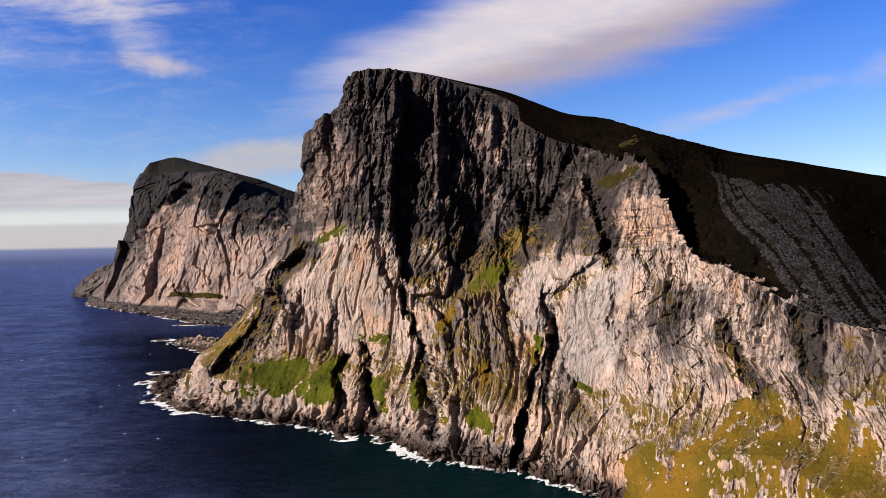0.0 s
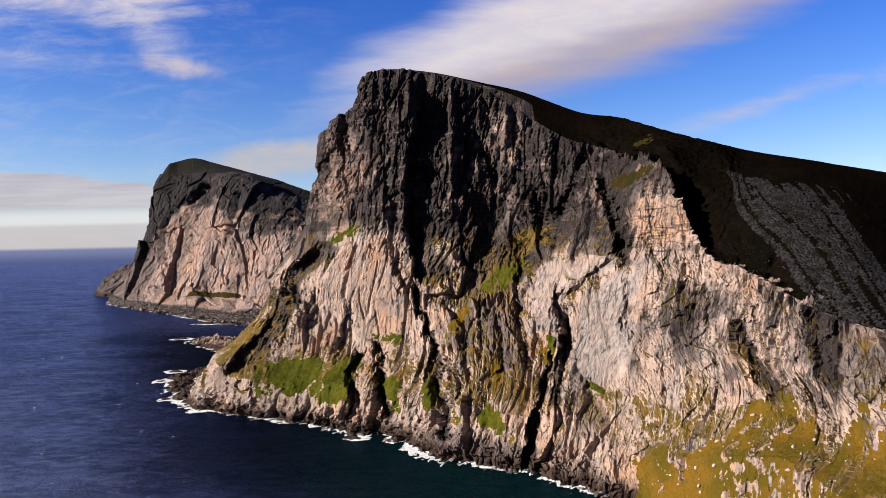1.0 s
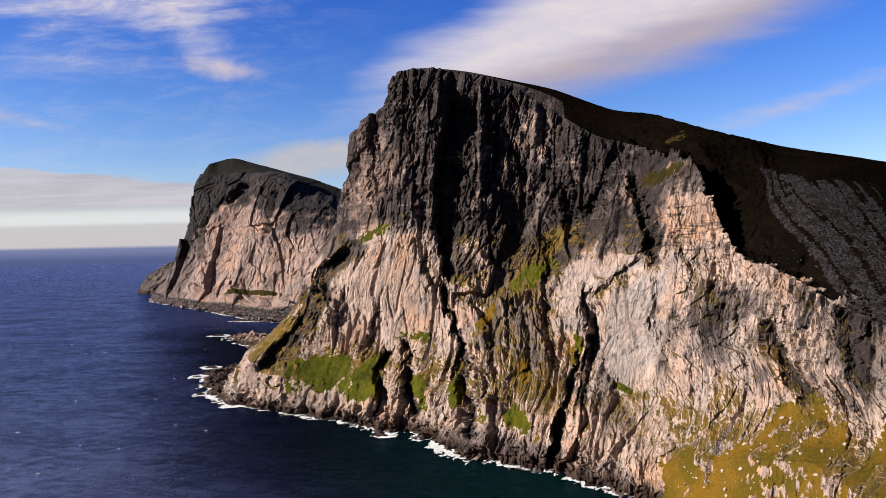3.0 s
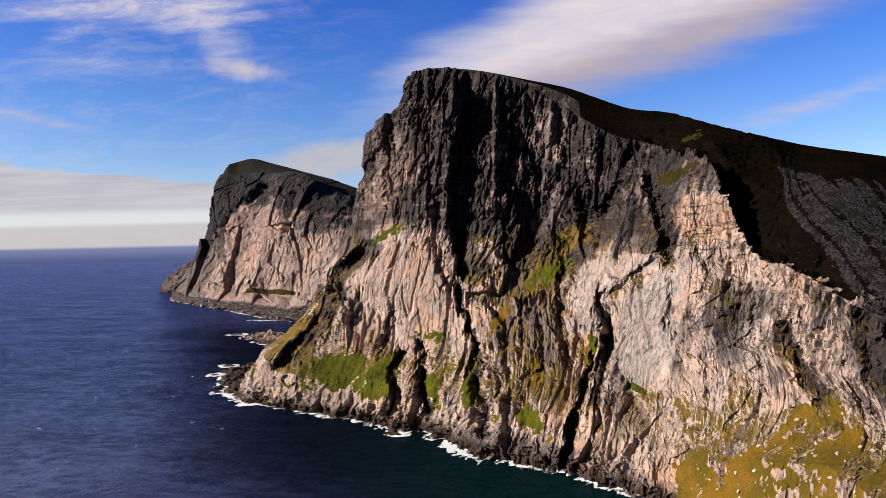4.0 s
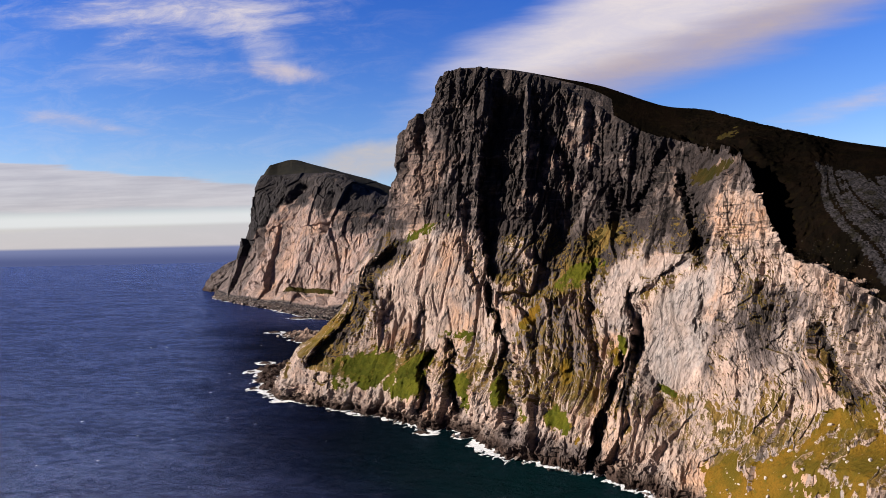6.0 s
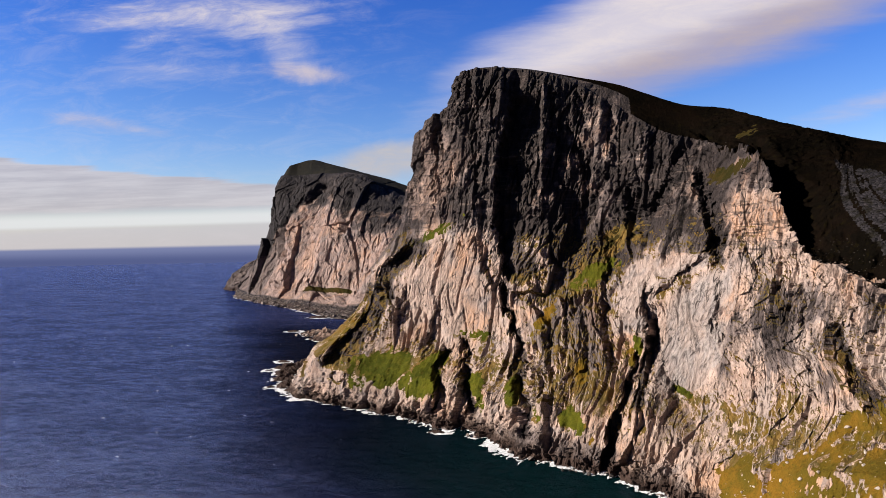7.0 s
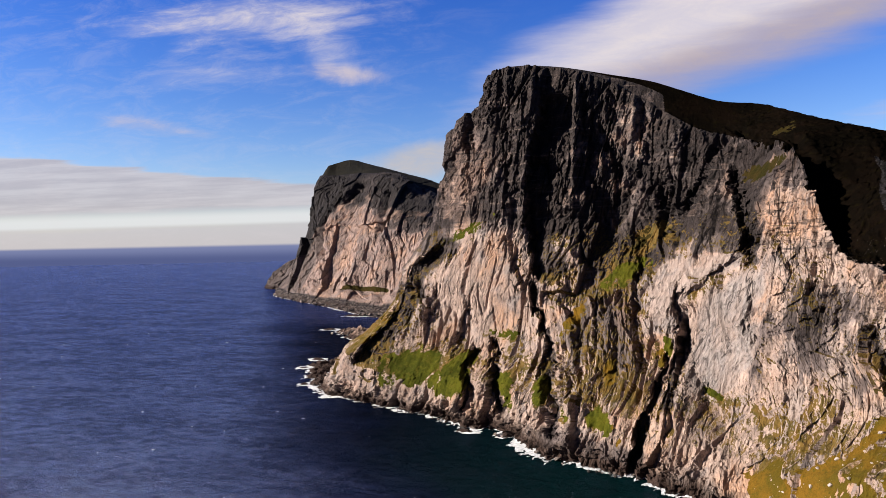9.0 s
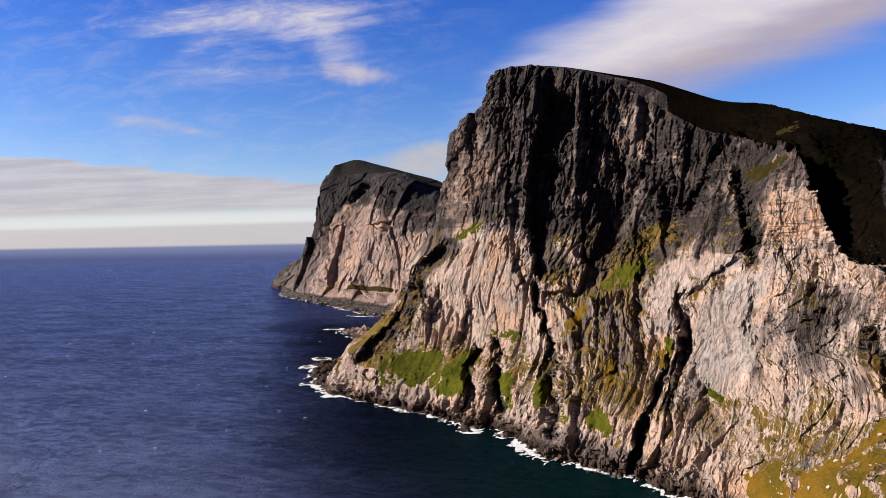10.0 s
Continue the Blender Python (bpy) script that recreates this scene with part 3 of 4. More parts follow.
def build_cliff():
    base, level = cliff_base()
    n = outward(smooth(smooth(base, 25, 1), 12, 0), MID_EYE)
    flat_n = n * np.array((1, 1, 0.35))
    flat_n /= np.maximum(np.linalg.norm(flat_n, axis=2, keepdims=True), 0.05)
    to_bay = np.array((*MID_EYE, 130.0)) - base
    aspect = np.clip(np.sum(flat_n * to_bay, axis=2) / np.linalg.norm(to_bay, axis=2), 0.25, 1)
    # the face is hollow above its foot, and the moor swells over the spur
    bow = np.where((level > 2) & (level < 3), np.sin(np.pi * (level - 2)), 0) * -11
    X, Y, Z = base[..., 0], base[..., 1], base[..., 2]
    A = 450 * np.arctan2(X - MID_EYE[0], Y + 1)  # bearing from the camera's mid path, scaled to metres at 450 m
    front = step(Y, 735, 690) * step(Y, -40, 60)
    bow = bow + np.where((level > 5) & (level < 6), np.sin(np.pi * np.clip(level - 5, 0, 1)), 0) * 12 * step(A, 132, 160) * step(A, 260, 215)
    ragged = fbm(X / 14, Y / 14, Z / 14, 4, 0.6)
    hollow = step(np.abs(level + 0.05 * ragged - 5.12), 0.17, 0.04) * step(X + 6 * ragged, 128, 142) * step(X + 8 * ragged, 178, 160)
    push = bow * front - 8 * hollow
    face = (1 - step(level, 4.85, 5.06)) * step(level, 0.4, 1.2) * front
    cut = np.zeros_like(X)
    # clefts and ribs run ragged, and are placed to fit the camera's view
    W = A + 2.2 * fbm(X / 10, Y / 10, Z / 16, 3) + 1.6 * facets((X - 0.2 * Z) / 5, Y / 12, Z / 13, 120) + 1.1 * facets((X - 0.2 * Z) / 2.2, Y / 6, Z / 4.5, 130)
    cut = rib(cut, W, Z, [(-36, 276), (-39, 214), (-37, 160)], 34, 10, 8)
    fan = np.clip(8 + 0.95 * (48 - Z), 5, 42)
    cut = rib(cut, W, Z, [(-84, 50), (-80, 12)], fan, 5, 0.36 * fan)
    cut = rib(cut, W, Z, [(-140, 42), (-140, 14)], 7, 26, 6)
    cut = rib(cut, W, Z, [(-29, 40), (-33, 14)], 18, 5, 6)
    cut = rib(cut, W, Z, [(35, 60), (33, 8)], 22, 5, 5)
    cut = rib(cut, W, Z, [(54, 92), (45, 50)], 14, 4, 4)
    cleft_shade = np.zeros_like(X)
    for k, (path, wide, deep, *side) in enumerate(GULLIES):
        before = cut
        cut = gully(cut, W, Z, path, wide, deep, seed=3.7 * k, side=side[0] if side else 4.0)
        # deep clefts get their shade painted in, through the dark field
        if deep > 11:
            cleft_shade = np.maximum(cleft_shade, step((before - cut) * face, 2.5, 8.0))
    cut = cut * face
    # what grows where
    edge = 0.6 * fbm(X / 12, Y / 12, Z / 16, 5, 0.65)
    holes = fbm(X / 6, Y / 6, Z / 9, 4, 0.65) + 0.35
    bank = np.zeros(X.shape, int)
    best = np.zeros(X.shape)
    grass = np.zeros(X.shape)
    for k, (at, size, turn, _, _) in enumerate(BANKS):
        f = (patch(A, Z, at, size, turn) + edge) * np.where((level > 1.05) & (level < (5.9 if BANKS[k][3] == "olive" else 5.02)), 1, 0) * np.where(front > 0.5, 1, 0)
        better = (f > 0.55 + ((1.0 if k != 10 else 1.7) * np.clip(holes, 0, 1) if BANKS[k][3] == "ochre" or size[1] < 7.5 else 0)) & (f > best)
        bank[better], best[better] = k + 1, f[better]
        grass = np.maximum(grass, step(f, 0.2, 0.6) * (0.5 if BANKS[k][3] == "ochre" else 1.0))
    S, D = 450 * np.arctan2(X - MID_EYE[0], Y + 1), 0.5 * (np.hypot(X - MID_EYE[0], Y) - 0.63 * Z)
    outcrop = fbm((S - 0.45 * Z) / 8, D / 20, Z / 11, 4, 0.62)
    brow = np.interp(A, (96, 108, 120, 135, 143, 150, 158, 172, 184, 190, 200, 210, 225), (12, 25, 28, 34, 42, 50, 57, 62, 69, 60, 52, 60, 66))
    slope_zone = step(brow + 7 * edge - Z, 0, 1.5) * step(A + 4 * edge, 96, 102) * step(level, 1.02, 1.1)
    slope = slope_zone * (outcrop < -0.06 + 0.80 * step(brow - Z + 3 * edge, 2, 10) * (1 - 0.85 * step(A + 5 * edge, 143, 153) * step(Z + 6 * edge, 8, 24)))
    moor_zone = step(level + (0.14 * edge + 0.10 * holes) * step(X, 128, 145), 4.97, 5.04) * step(X, 60, 110) + step(level, 5.55, 5.75) * (X <= 110)
    moor = np.clip(moor_zone, 0, 1)
    soft = np.clip(np.maximum(np.maximum(grass, slope), moor), 0, 1)
    soft = smooth(smooth(soft, 7, 0), 7, 1)
    # rock relief, from buttresses down to blocks; smooth slabs lie between broken ground
    upper = step(level, 3.75, 4.15)
    middle = step(patch(A, Z, (8, 70), (40, 70)), 0, 0.8)
    lean = S - 0.24 * Z + 0.8 * fbm(X / 30, Y / 30, Z / 60, 2)
    broken = 0.6 + 0.7 * step(fbm(X / 55, Y / 55, Z / 55, 3), -0.35, 0.45) + 0.25 * middle + 0.2 * upper
    slab = np.maximum(step(patch(A, Z, (84, 80), (30, 44), -25), 0, 0.7), step(patch(A, Z, (-72, 92), (50, 60)), 0, 0.7))
    slab = np.maximum(slab, 0.6 * step(patch(A, Z, (136, 84), (46, 50)), 0, 0.7))
    broken = broken * (1 - 0.66 * slab) * (1 - 0.45 * middle) * (1 - 0.5 * upper) * (1 - 0.5 * step(A, 185, 215))
    rough = (8.0 - 4.5 * slab) * (ridged(lean / 46, D / 60, Z / 170, 2) - 0.62) * 2
    flutes = (0.7 + 1.5 * upper) * (ridged(lean / 13, D / 45, Z / 110, 3, 0.55) - 0.62) * 2
    sheer = S - 0.05 * Z
    flutes = flutes + (3.8 * upper + 2.8 * middle) * (ridged(sheer / 12, D / 50, Z / 150, 3, 0.6) - 0.62) * 2
    flutes = flutes + (1.6 * upper + 0.8 * middle) * facets(sheer / 3.4, D / 12, Z / 44, 240) + 3.2 * upper * facets(sheer / 8, D / 30, Z / 95, 280)
    blocks = 5.0 * facets(lean / 25, D / 34, Z / 80, 200) + 2.0 * facets(lean / 9, D / 20, Z / 38) + 1.2 * facets(lean / 3.6, D / 9, Z / 11, 40)
    crumbs = (0.7 + 0.3 * step(A, 100, 140)) * facets(lean / 1.6, D / 2.4, Z / 4.4, 80) + 0.25 * fbm(X / 2.0, Y / 2.0, Z / 3.6, 2)
    splits = 0
    for wide, tall, deep, thin, k in ((27, 130, 8.0, 0.060, 1), (11, 55, 4.2, 0.085, 2), (4.6, 24, 1.5, 0.11, 3)):
        lines = step(np.abs(gnoise(lean / wide, D / (wide * 2), Z / tall + 13 * k)), thin, 0.0)
        splits = splits - deep * lines * step(gnoise(X / (wide * 1.5), Y / (wide * 1.5), Z / (tall * 0.6) + 7 * k), -0.25, 0.25)
    joint = gnoise((S + 0.55 * Z) / 34 + 0.2 * edge, D / 70, Z / 60 + 31)
    splits = splits - 1.3 * step(np.abs(joint), 0.03, 0.0) * step(gnoise(X / 30, Y / 30, Z / 30 + 19), 0.0, 0.3)
    # ribs that rise to the right and break off: their short sides face away from the sun
    right = step(A, 52, 72)
    saws = 0
    for period, out, k in ((21, 6.4, 1), (9.5, 3.0, 2)):
        warp = 0.55 * fbm(X / (period * 1.6), Y / (period * 1.6), Z / (period * 3) + 11 * k, 3)
        gain = step(gnoise(X / (period * 2.2), Y / (period * 2.2), Z / (period * 3.5) + 5 * k), 0.08, 0.40)
        for mask, tilt in ((right, 0.42), ((1 - right), 0.13)):
            f = (S - tilt * Z) / period + warp
            f = f - np.floor(f)
            saws = saws + out * mask * gain * (np.minimum(f / 0.86, (1 - f) / 0.14) - 0.5)
    saws = saws * (1 - 0.6 * slab) * (1 - 0.3 * upper)
    splits = splits * (1 - 0.85 * step(patch(A, Z, (66, 30), (44, 50)), 0, 0.5)) + saws
    # smooth slabs between the broken ground
    grey_slab = step(patch(A, Z, (84, 76), (46, 19), 56) + 0.3 * edge, 0, 0.5)
    pale_slab = np.maximum(step(patch(A, Z, (52, 92), (14, 25), -10) + 0.3 * edge, 0, 0.5), step(patch(A, Z, (76, 111), (20, 8), 15) + 0.3 * edge, 0, 0.5))
    cream_slab = np.maximum(step(patch(A, Z, (-62, 94), (18, 34), -5) + 0.3 * edge, 0, 0.5), 0.7 * step(patch(A, Z, (-78, 90), (30, 38), -10) + 0.4 * edge, 0, 0.6))
    calm = np.maximum(np.maximum(grey_slab, pale_slab), cream_slab)
    side = step(A, 70, 100)
    strata = np.maximum(upper * step(A, 96, 80), step(patch(A, Z, (128, 141), (36, 27)) + 0.3 * edge, 0, 0.6))
    beds = strata * 1.5 * fbm(X / 60, Y / 60, (Z + 0.06 * X) / 5.5, 3)
    strength = (0.60 + 0.40 * step(level, 1.0, 1.7)) * step(level, 0.0, 0.7) * (1 + 0.9 * step(A, 70, 50) * step(level, 1.7, 1.2))
    turned = 0.1 + 0.9 * aspect
    relief = ((0.8 * rough + splits * (1 - side)) * turned + (flutes + blocks * broken + beds) * (0.4 + 0.6 * turned)) * strength * (1 - 0.85 * soft) * (1 - 0.62 * calm)
    relief = relief + crumbs * np.clip(broken, 0.45, 1.2) * (1 - 0.8 * soft) * step(level, 0.2, 0.9)
    relief = relief + 2.4 * facets(X / 5, Y / 5, Z / 3.2, 350) * step(level, 1.6, 1.15) * step(level, 0.5, 0.9) * (1 - soft)
    relief = relief + soft * (0.7 * fbm(X / 9, Y / 9, Z / 9, 3) + 0.25 * fbm(X / 2.0, Y / 2.0, Z / 2.0, 2)) + moor * 1.3 * facets(X / 5, Y / 5, Z / 5, 160)
    hold = 1 - (0.86 - 0.42 * step(A, 88, 100) * step(A, 175, 160)) * step(level + 0.10 * step(A, -40, -20) * step(A, 75, 60) + 0.15 * step(A, 85, 115), 4.95, 5.2)
    push = push + relief * np.where(level < 6.3, 1, 0.2) * hold
    cut = cut + side * (1 - 0.5 * strata) * (0.3 * splits + 1.6 * facets((S - 0.5 * Z) / 7, D / 24, Z / 11, 310) + 0.9 * facets((S + 0.2 * Z) / 3.2, D / 10, Z / 4.6, 330)) * face * strength * (1 - 0.85 * soft) * (1 - 0.7 * calm) * hold
    # cuts go straight back along the view, so they keep their place in it
    inward = np.stack([X - MID_EYE[0], Y, Z * 0], -1) / np.hypot(X - MID_EYE[0], Y)[..., None]
    grid = base + flat_n * push[..., None] - inward * cut[..., None]
    shelf = np.clip(1.6 - np.abs(level - 1.0) * 4, 0, 1)
    grid[..., 2] += shelf * 2.2 * fbm(X / 9, Y / 9, Z * 0, 3) * step(level, 0.5, 0.9)
    brink = step(np.abs(level - 5.0), 0.22, 0.03) * step(A, 92, 104) * (0.25 + 0.75 * step(A, 152, 132)) * step(A, 190, 170)
    grid[..., 2] += brink * (4.5 * facets(S / 9, D / 12, Z / 14, 60) + 2.2 * facets(S / 4, D / 5, Z / 6, 90) - 1.0)
    nz = np.abs(normals(grid)[..., 2])
    # darker colour up the wall and in patches, rust and turf stains below
    wide = fbm(X / 70, Y / 70, Z / 50, 4, 0.6)
    line = 150 - 22 * step(X, -34, -14) - 22 * step(X, 0, 50) + 12 * step(X, 64, 84) + 34 * step(X, 121, 134)
    line = line + (np.interp(A, (-125, -107, -66, -40), (100, 114, 144, 136)) - 150) * step(X, -22, -40)
    dark = 0.72 * step(Z + 16 * wide, line - 16, line + 14) + 0.28 * step(Z + 20 * wide, 225, 285) + 0.16 * wide
    dark = dark + 0.20 * upper - 0.36 * upper * step(fbm(S / 15, D / 40, Z / 26 + 3, 4, 0.6), 0.12, 0.5) - 0.2 * step(patch(A, Z, (-78, 200), (34, 66)), 0, 1) - 0.28 * step(patch(A, Z, (29, 215), (14, 36)), 0, 1)
    dark = dark + 0.46 * step(patch(A, Z, (5, 78), (46, 62)) + 0.5 * wide, 0, 0.8) * step(ridged((S - 0.05 * Z) / 16, D / 50, Z / 120, 3), 0.45, 0.75)
    dark = dark - 0.5 * step(patch(A, Z, (128, 139), (30, 22)) + 0.3 * edge, 0, 0.7) + 0.12 * step(patch(A, Z, (122, 166), (16, 13)) + 0.4 * edge, 0, 0.8)
    dark = dark + 0.22 * step(patch(A, Z, (128, 86), (20, 24), 20) + 0.7 * edge, 0, 1) + 0.45 * step(patch(A, Z, (-1, 6), (110, 12)) + 0.4 * edge, 0, 1)
    dark = dark + 0.38 * step(fbm((S - 0.35 * Z) / 11, D / 30, Z / 30, 5, 0.62), 0.16, 0.46) * step(A, 45, 78) * step(level, 2.2, 2.8)
    dark = dark + 0.10 * step(A + 10 * wide, 104, 128) * step(level, 2.3, 2.7) * (1 - step(patch(A, Z, (128, 139), (30, 22)), 0, 0.7))
    dark = dark + 0.36 * step(A + 8 * wide, 172, 212) * step(level, 2.7, 3.2) + 0.8 * cleft_shade  # shade painted into the deep clefts
    for at, size in (((105, 80), (15, 19)), ((134, 76), (11, 19)), ((95, 60), (8, 14)), ((148, 92), (9, 14)), ((76, 24), (15, 11)), ((208, 82), (12, 24))):
        dark = dark + 0.36 * step(patch(A, Z, at, size) + 0.6 * edge, 0, 0.9)
    for at, size in (((13, 218), (9, 8)), ((10, 197), (8, 9)), ((25, 234), (6, 8)), ((35, 236), (9, 12)), ((-12, 200), (9, 9)), ((44, 196), (22, 5)), ((-10, 255), (4, 20)), ((-82, 190), (9, 55))):
        dark = dark - 0.26 * step(patch(A, Z, at, size) + 0.5 * edge, 0, 0.9)
    dark = dark - 0.34 * step(patch(A, Z, (120, 165), (24, 24)) + 0.5 * edge, 0, 0.8) - 0.22 * step(patch(A, Z, (74, 162), (20, 26)) + 0.5 * edge, 0, 0.8)
    dark = dark + 0.18 * step(patch(A, Z, (68, 131), (30, 16)) + 0.4 * edge, 0, 0.8) + 0.14 * step(patch(A, Z, (8, 76), (40, 62)) + 0.5 * edge, 0, 0.8) - 0.22 * step(patch(A, Z, (8, 34), (46, 24)) + 0.5 * edge, 0, 0.8) - 0.5 * pale_slab - 0.4 * cream_slab - 0.3 * grey_slab
    warm = step(fbm(X / 38, Y / 38, Z / 50, 3), 0.15, 0.7) + step(patch(A, Z, (124, 140), (26, 18)), 0, 0.8) + 0.8 * step(patch(A, Z, (-59, 122), (13, 20)), 0, 0.8)
    warm = warm + 0.9 * step(patch(A, Z, (18, 214), (9, 9)), 0, 0.8) + 0.6 * step(patch(A, Z, (-82, 190), (24, 60)), 0, 0.8)
    veg = step(nz + 0.18 * edge, 0.50, 0.80) * step(Z, 8, 22) * (1 - 0.75 * step(Z, 120, 160))
    veg = veg * (0.55 + 0.45 * step(fbm(X / 30, Y / 30, Z / 30, 3), -0.2, 0.4)) + 0.16 * step(patch(A, Z, (4, 74), (34, 44), 20) + edge, 0.1, 1.0)
    veg = veg + 0.14 * step(ridged((S - 0.05 * Z) / 7, D / 30, Z / 70, 3), 0.62, 0.85) * step(patch(A, Z, (8, 78), (48, 62)), 0, 0.8)
    veg = veg + 0.45 * step(patch(A, Z, (42, 130), (26, 12), 40) + edge, 0.1, 1.0) + 0.4 * grass
    veg = veg + 0.32 * step(patch(A, Z, (26, 112), (12, 44), -40) + 0.8 * edge, 0.1, 1.0)
    grey = np.maximum(np.maximum(grey_slab, 0.5 * pale_slab), 0.6 * step(fbm(X / 26, Y / 26, Z / 40 + 4, 4, 0.6), 0.1, 0.5))
    # scree runs down the moor
    # laid out by bearing and height angle, to fit the camera's view
    rise = 450 * (Z - 131) / np.hypot(X - MID_EYE[0], Y)
    across = A - np.interp(rise, (-60, -31, -15.5, 0, 13, 24, 36), (214, 195, 185, 174, 166, 161, 155)) + 0.8 * edge
    runs = gnoise(across / 4.2, rise / 60, Z * 0 + 5) + 0.7 * gnoise(across / 1.7, rise / 28, Z * 0 + 8) + 0.4 * fbm(X / 5, Y / 5, Z / 5, 3)
    dense = step(across, -0.4, 0.6) * step(across, 62, 34) * step(np.maximum(32 - 0.35 * (A - 168), 22) + 5 * edge - rise, -3, 4)
    bare = 0.70 - 0.95 * dense + 2 * step(across, 0, -2) + 1.5 * step(rise - 35 + 0.2 * (A - 168), 0, 10)
    screes = (moor > 0.5) & (A > 150) & (runs > bare)
    veg = veg * (1 - step(level, 4.2, 4.5) * step(A, 90, 120))
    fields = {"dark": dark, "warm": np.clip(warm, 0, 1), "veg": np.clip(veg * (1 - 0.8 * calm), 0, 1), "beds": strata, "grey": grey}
    cb = bank[:-1, :-1]
    is_moor, is_slope, is_scree = cells(moor) > 0.5, cells(slope) > 0.5, screes[:-1, :-1]
    owner = np.where(cb > 0, 10 + cb, 0)
    track = np.abs(A - np.interp(Z, (12, 44), (-119, -90)) + 0.8 * edge) < 0.55 + 0.5 * holes
    owner = np.where((track & (Z > 13) & (Z < 44))[:-1, :-1] & (cb > 0) & (cb < 3), 0, owner)
    owner = np.where(is_slope, 1, owner)
    owner = np.where(is_moor & (owner == 0), 2, owner)
    owner = np.where(is_moor & is_scree, 3, owner)
    cliff = tagged(new("sea_cliff"), "towering banded sea cliff of pale and dark gneiss", "cliff", kind="structure")
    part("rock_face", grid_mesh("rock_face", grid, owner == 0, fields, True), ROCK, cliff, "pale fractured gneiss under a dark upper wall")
    part("grass_slope", grid_mesh("grass_slope", grid, owner == 1), OCHRE, cliff, "ochre and green grass slope broken by pale outcrops")
    part("moorland", grid_mesh("moorland", grid, owner == 2), MOOR, cliff, "heath on the hill's shoulder, its shade put into the colour")
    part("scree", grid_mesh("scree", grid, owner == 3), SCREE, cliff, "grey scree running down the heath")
    for k, (_, _, _, turf, label) in enumerate(BANKS):
        if np.any(owner == 11 + k):
            part("grass_bank", grid_mesh("grass_bank", grid, owner == 11 + k), TURF[turf], cliff, label)
    return grid, level, owner


cliff_grid, cliff_level, cliff_owner = build_cliff()


# ---- the far headland and its cape ----
FAR_SHORE = [(-786, 1552, 0), (-679, 1440, 0), (-598, 1356, 0), (-488, 1245, 0), (-397, 1143, 0), (-359, 1106, 0), (-284, 1092, 0), (-150, 1111, 0)]
FAR_SHELF = [(-809, 1640, 40), (-710, 1520, 24), (-631, 1460, 26), (-536, 1400, 26), (-459, 1350, 23), (-391, 1300, 21), (-324, 1270, 38), (-158, 1250, 41)]
FAR_MIDDLE = [(-786, 1680, 99), (-710, 1570, 106), (-636, 1520, 111), (-552, 1480, 112), (-472, 1440, 112), (-395, 1400, 111), (-321, 1380, 110), (-169, 1350, 84)]
FAR_FOOT = [(-780, 1750, 192), (-709, 1620, 180), (-642, 1580, 188), (-560, 1540, 188), (-481, 1500, 188), (-401, 1460, 183), (-319, 1440, 168), (-163, 1400, 118)]
FAR_RIM = [(-783, 1850, 324), (-723, 1720, 299), (-670, 1690, 286), (-586, 1650, 285), (-492, 1610, 288), (-414, 1570, 245), (-322, 1530, 202), (-159, 1480, 141)]
FAR_CREST = [(-778, 1900, 345), (-727, 1780, 344), (-706, 1810, 358), (-672, 1840, 367), (-554, 1800, 333), (-441, 1760, 298), (-353, 1720, 266), (-176, 1650, 184)]


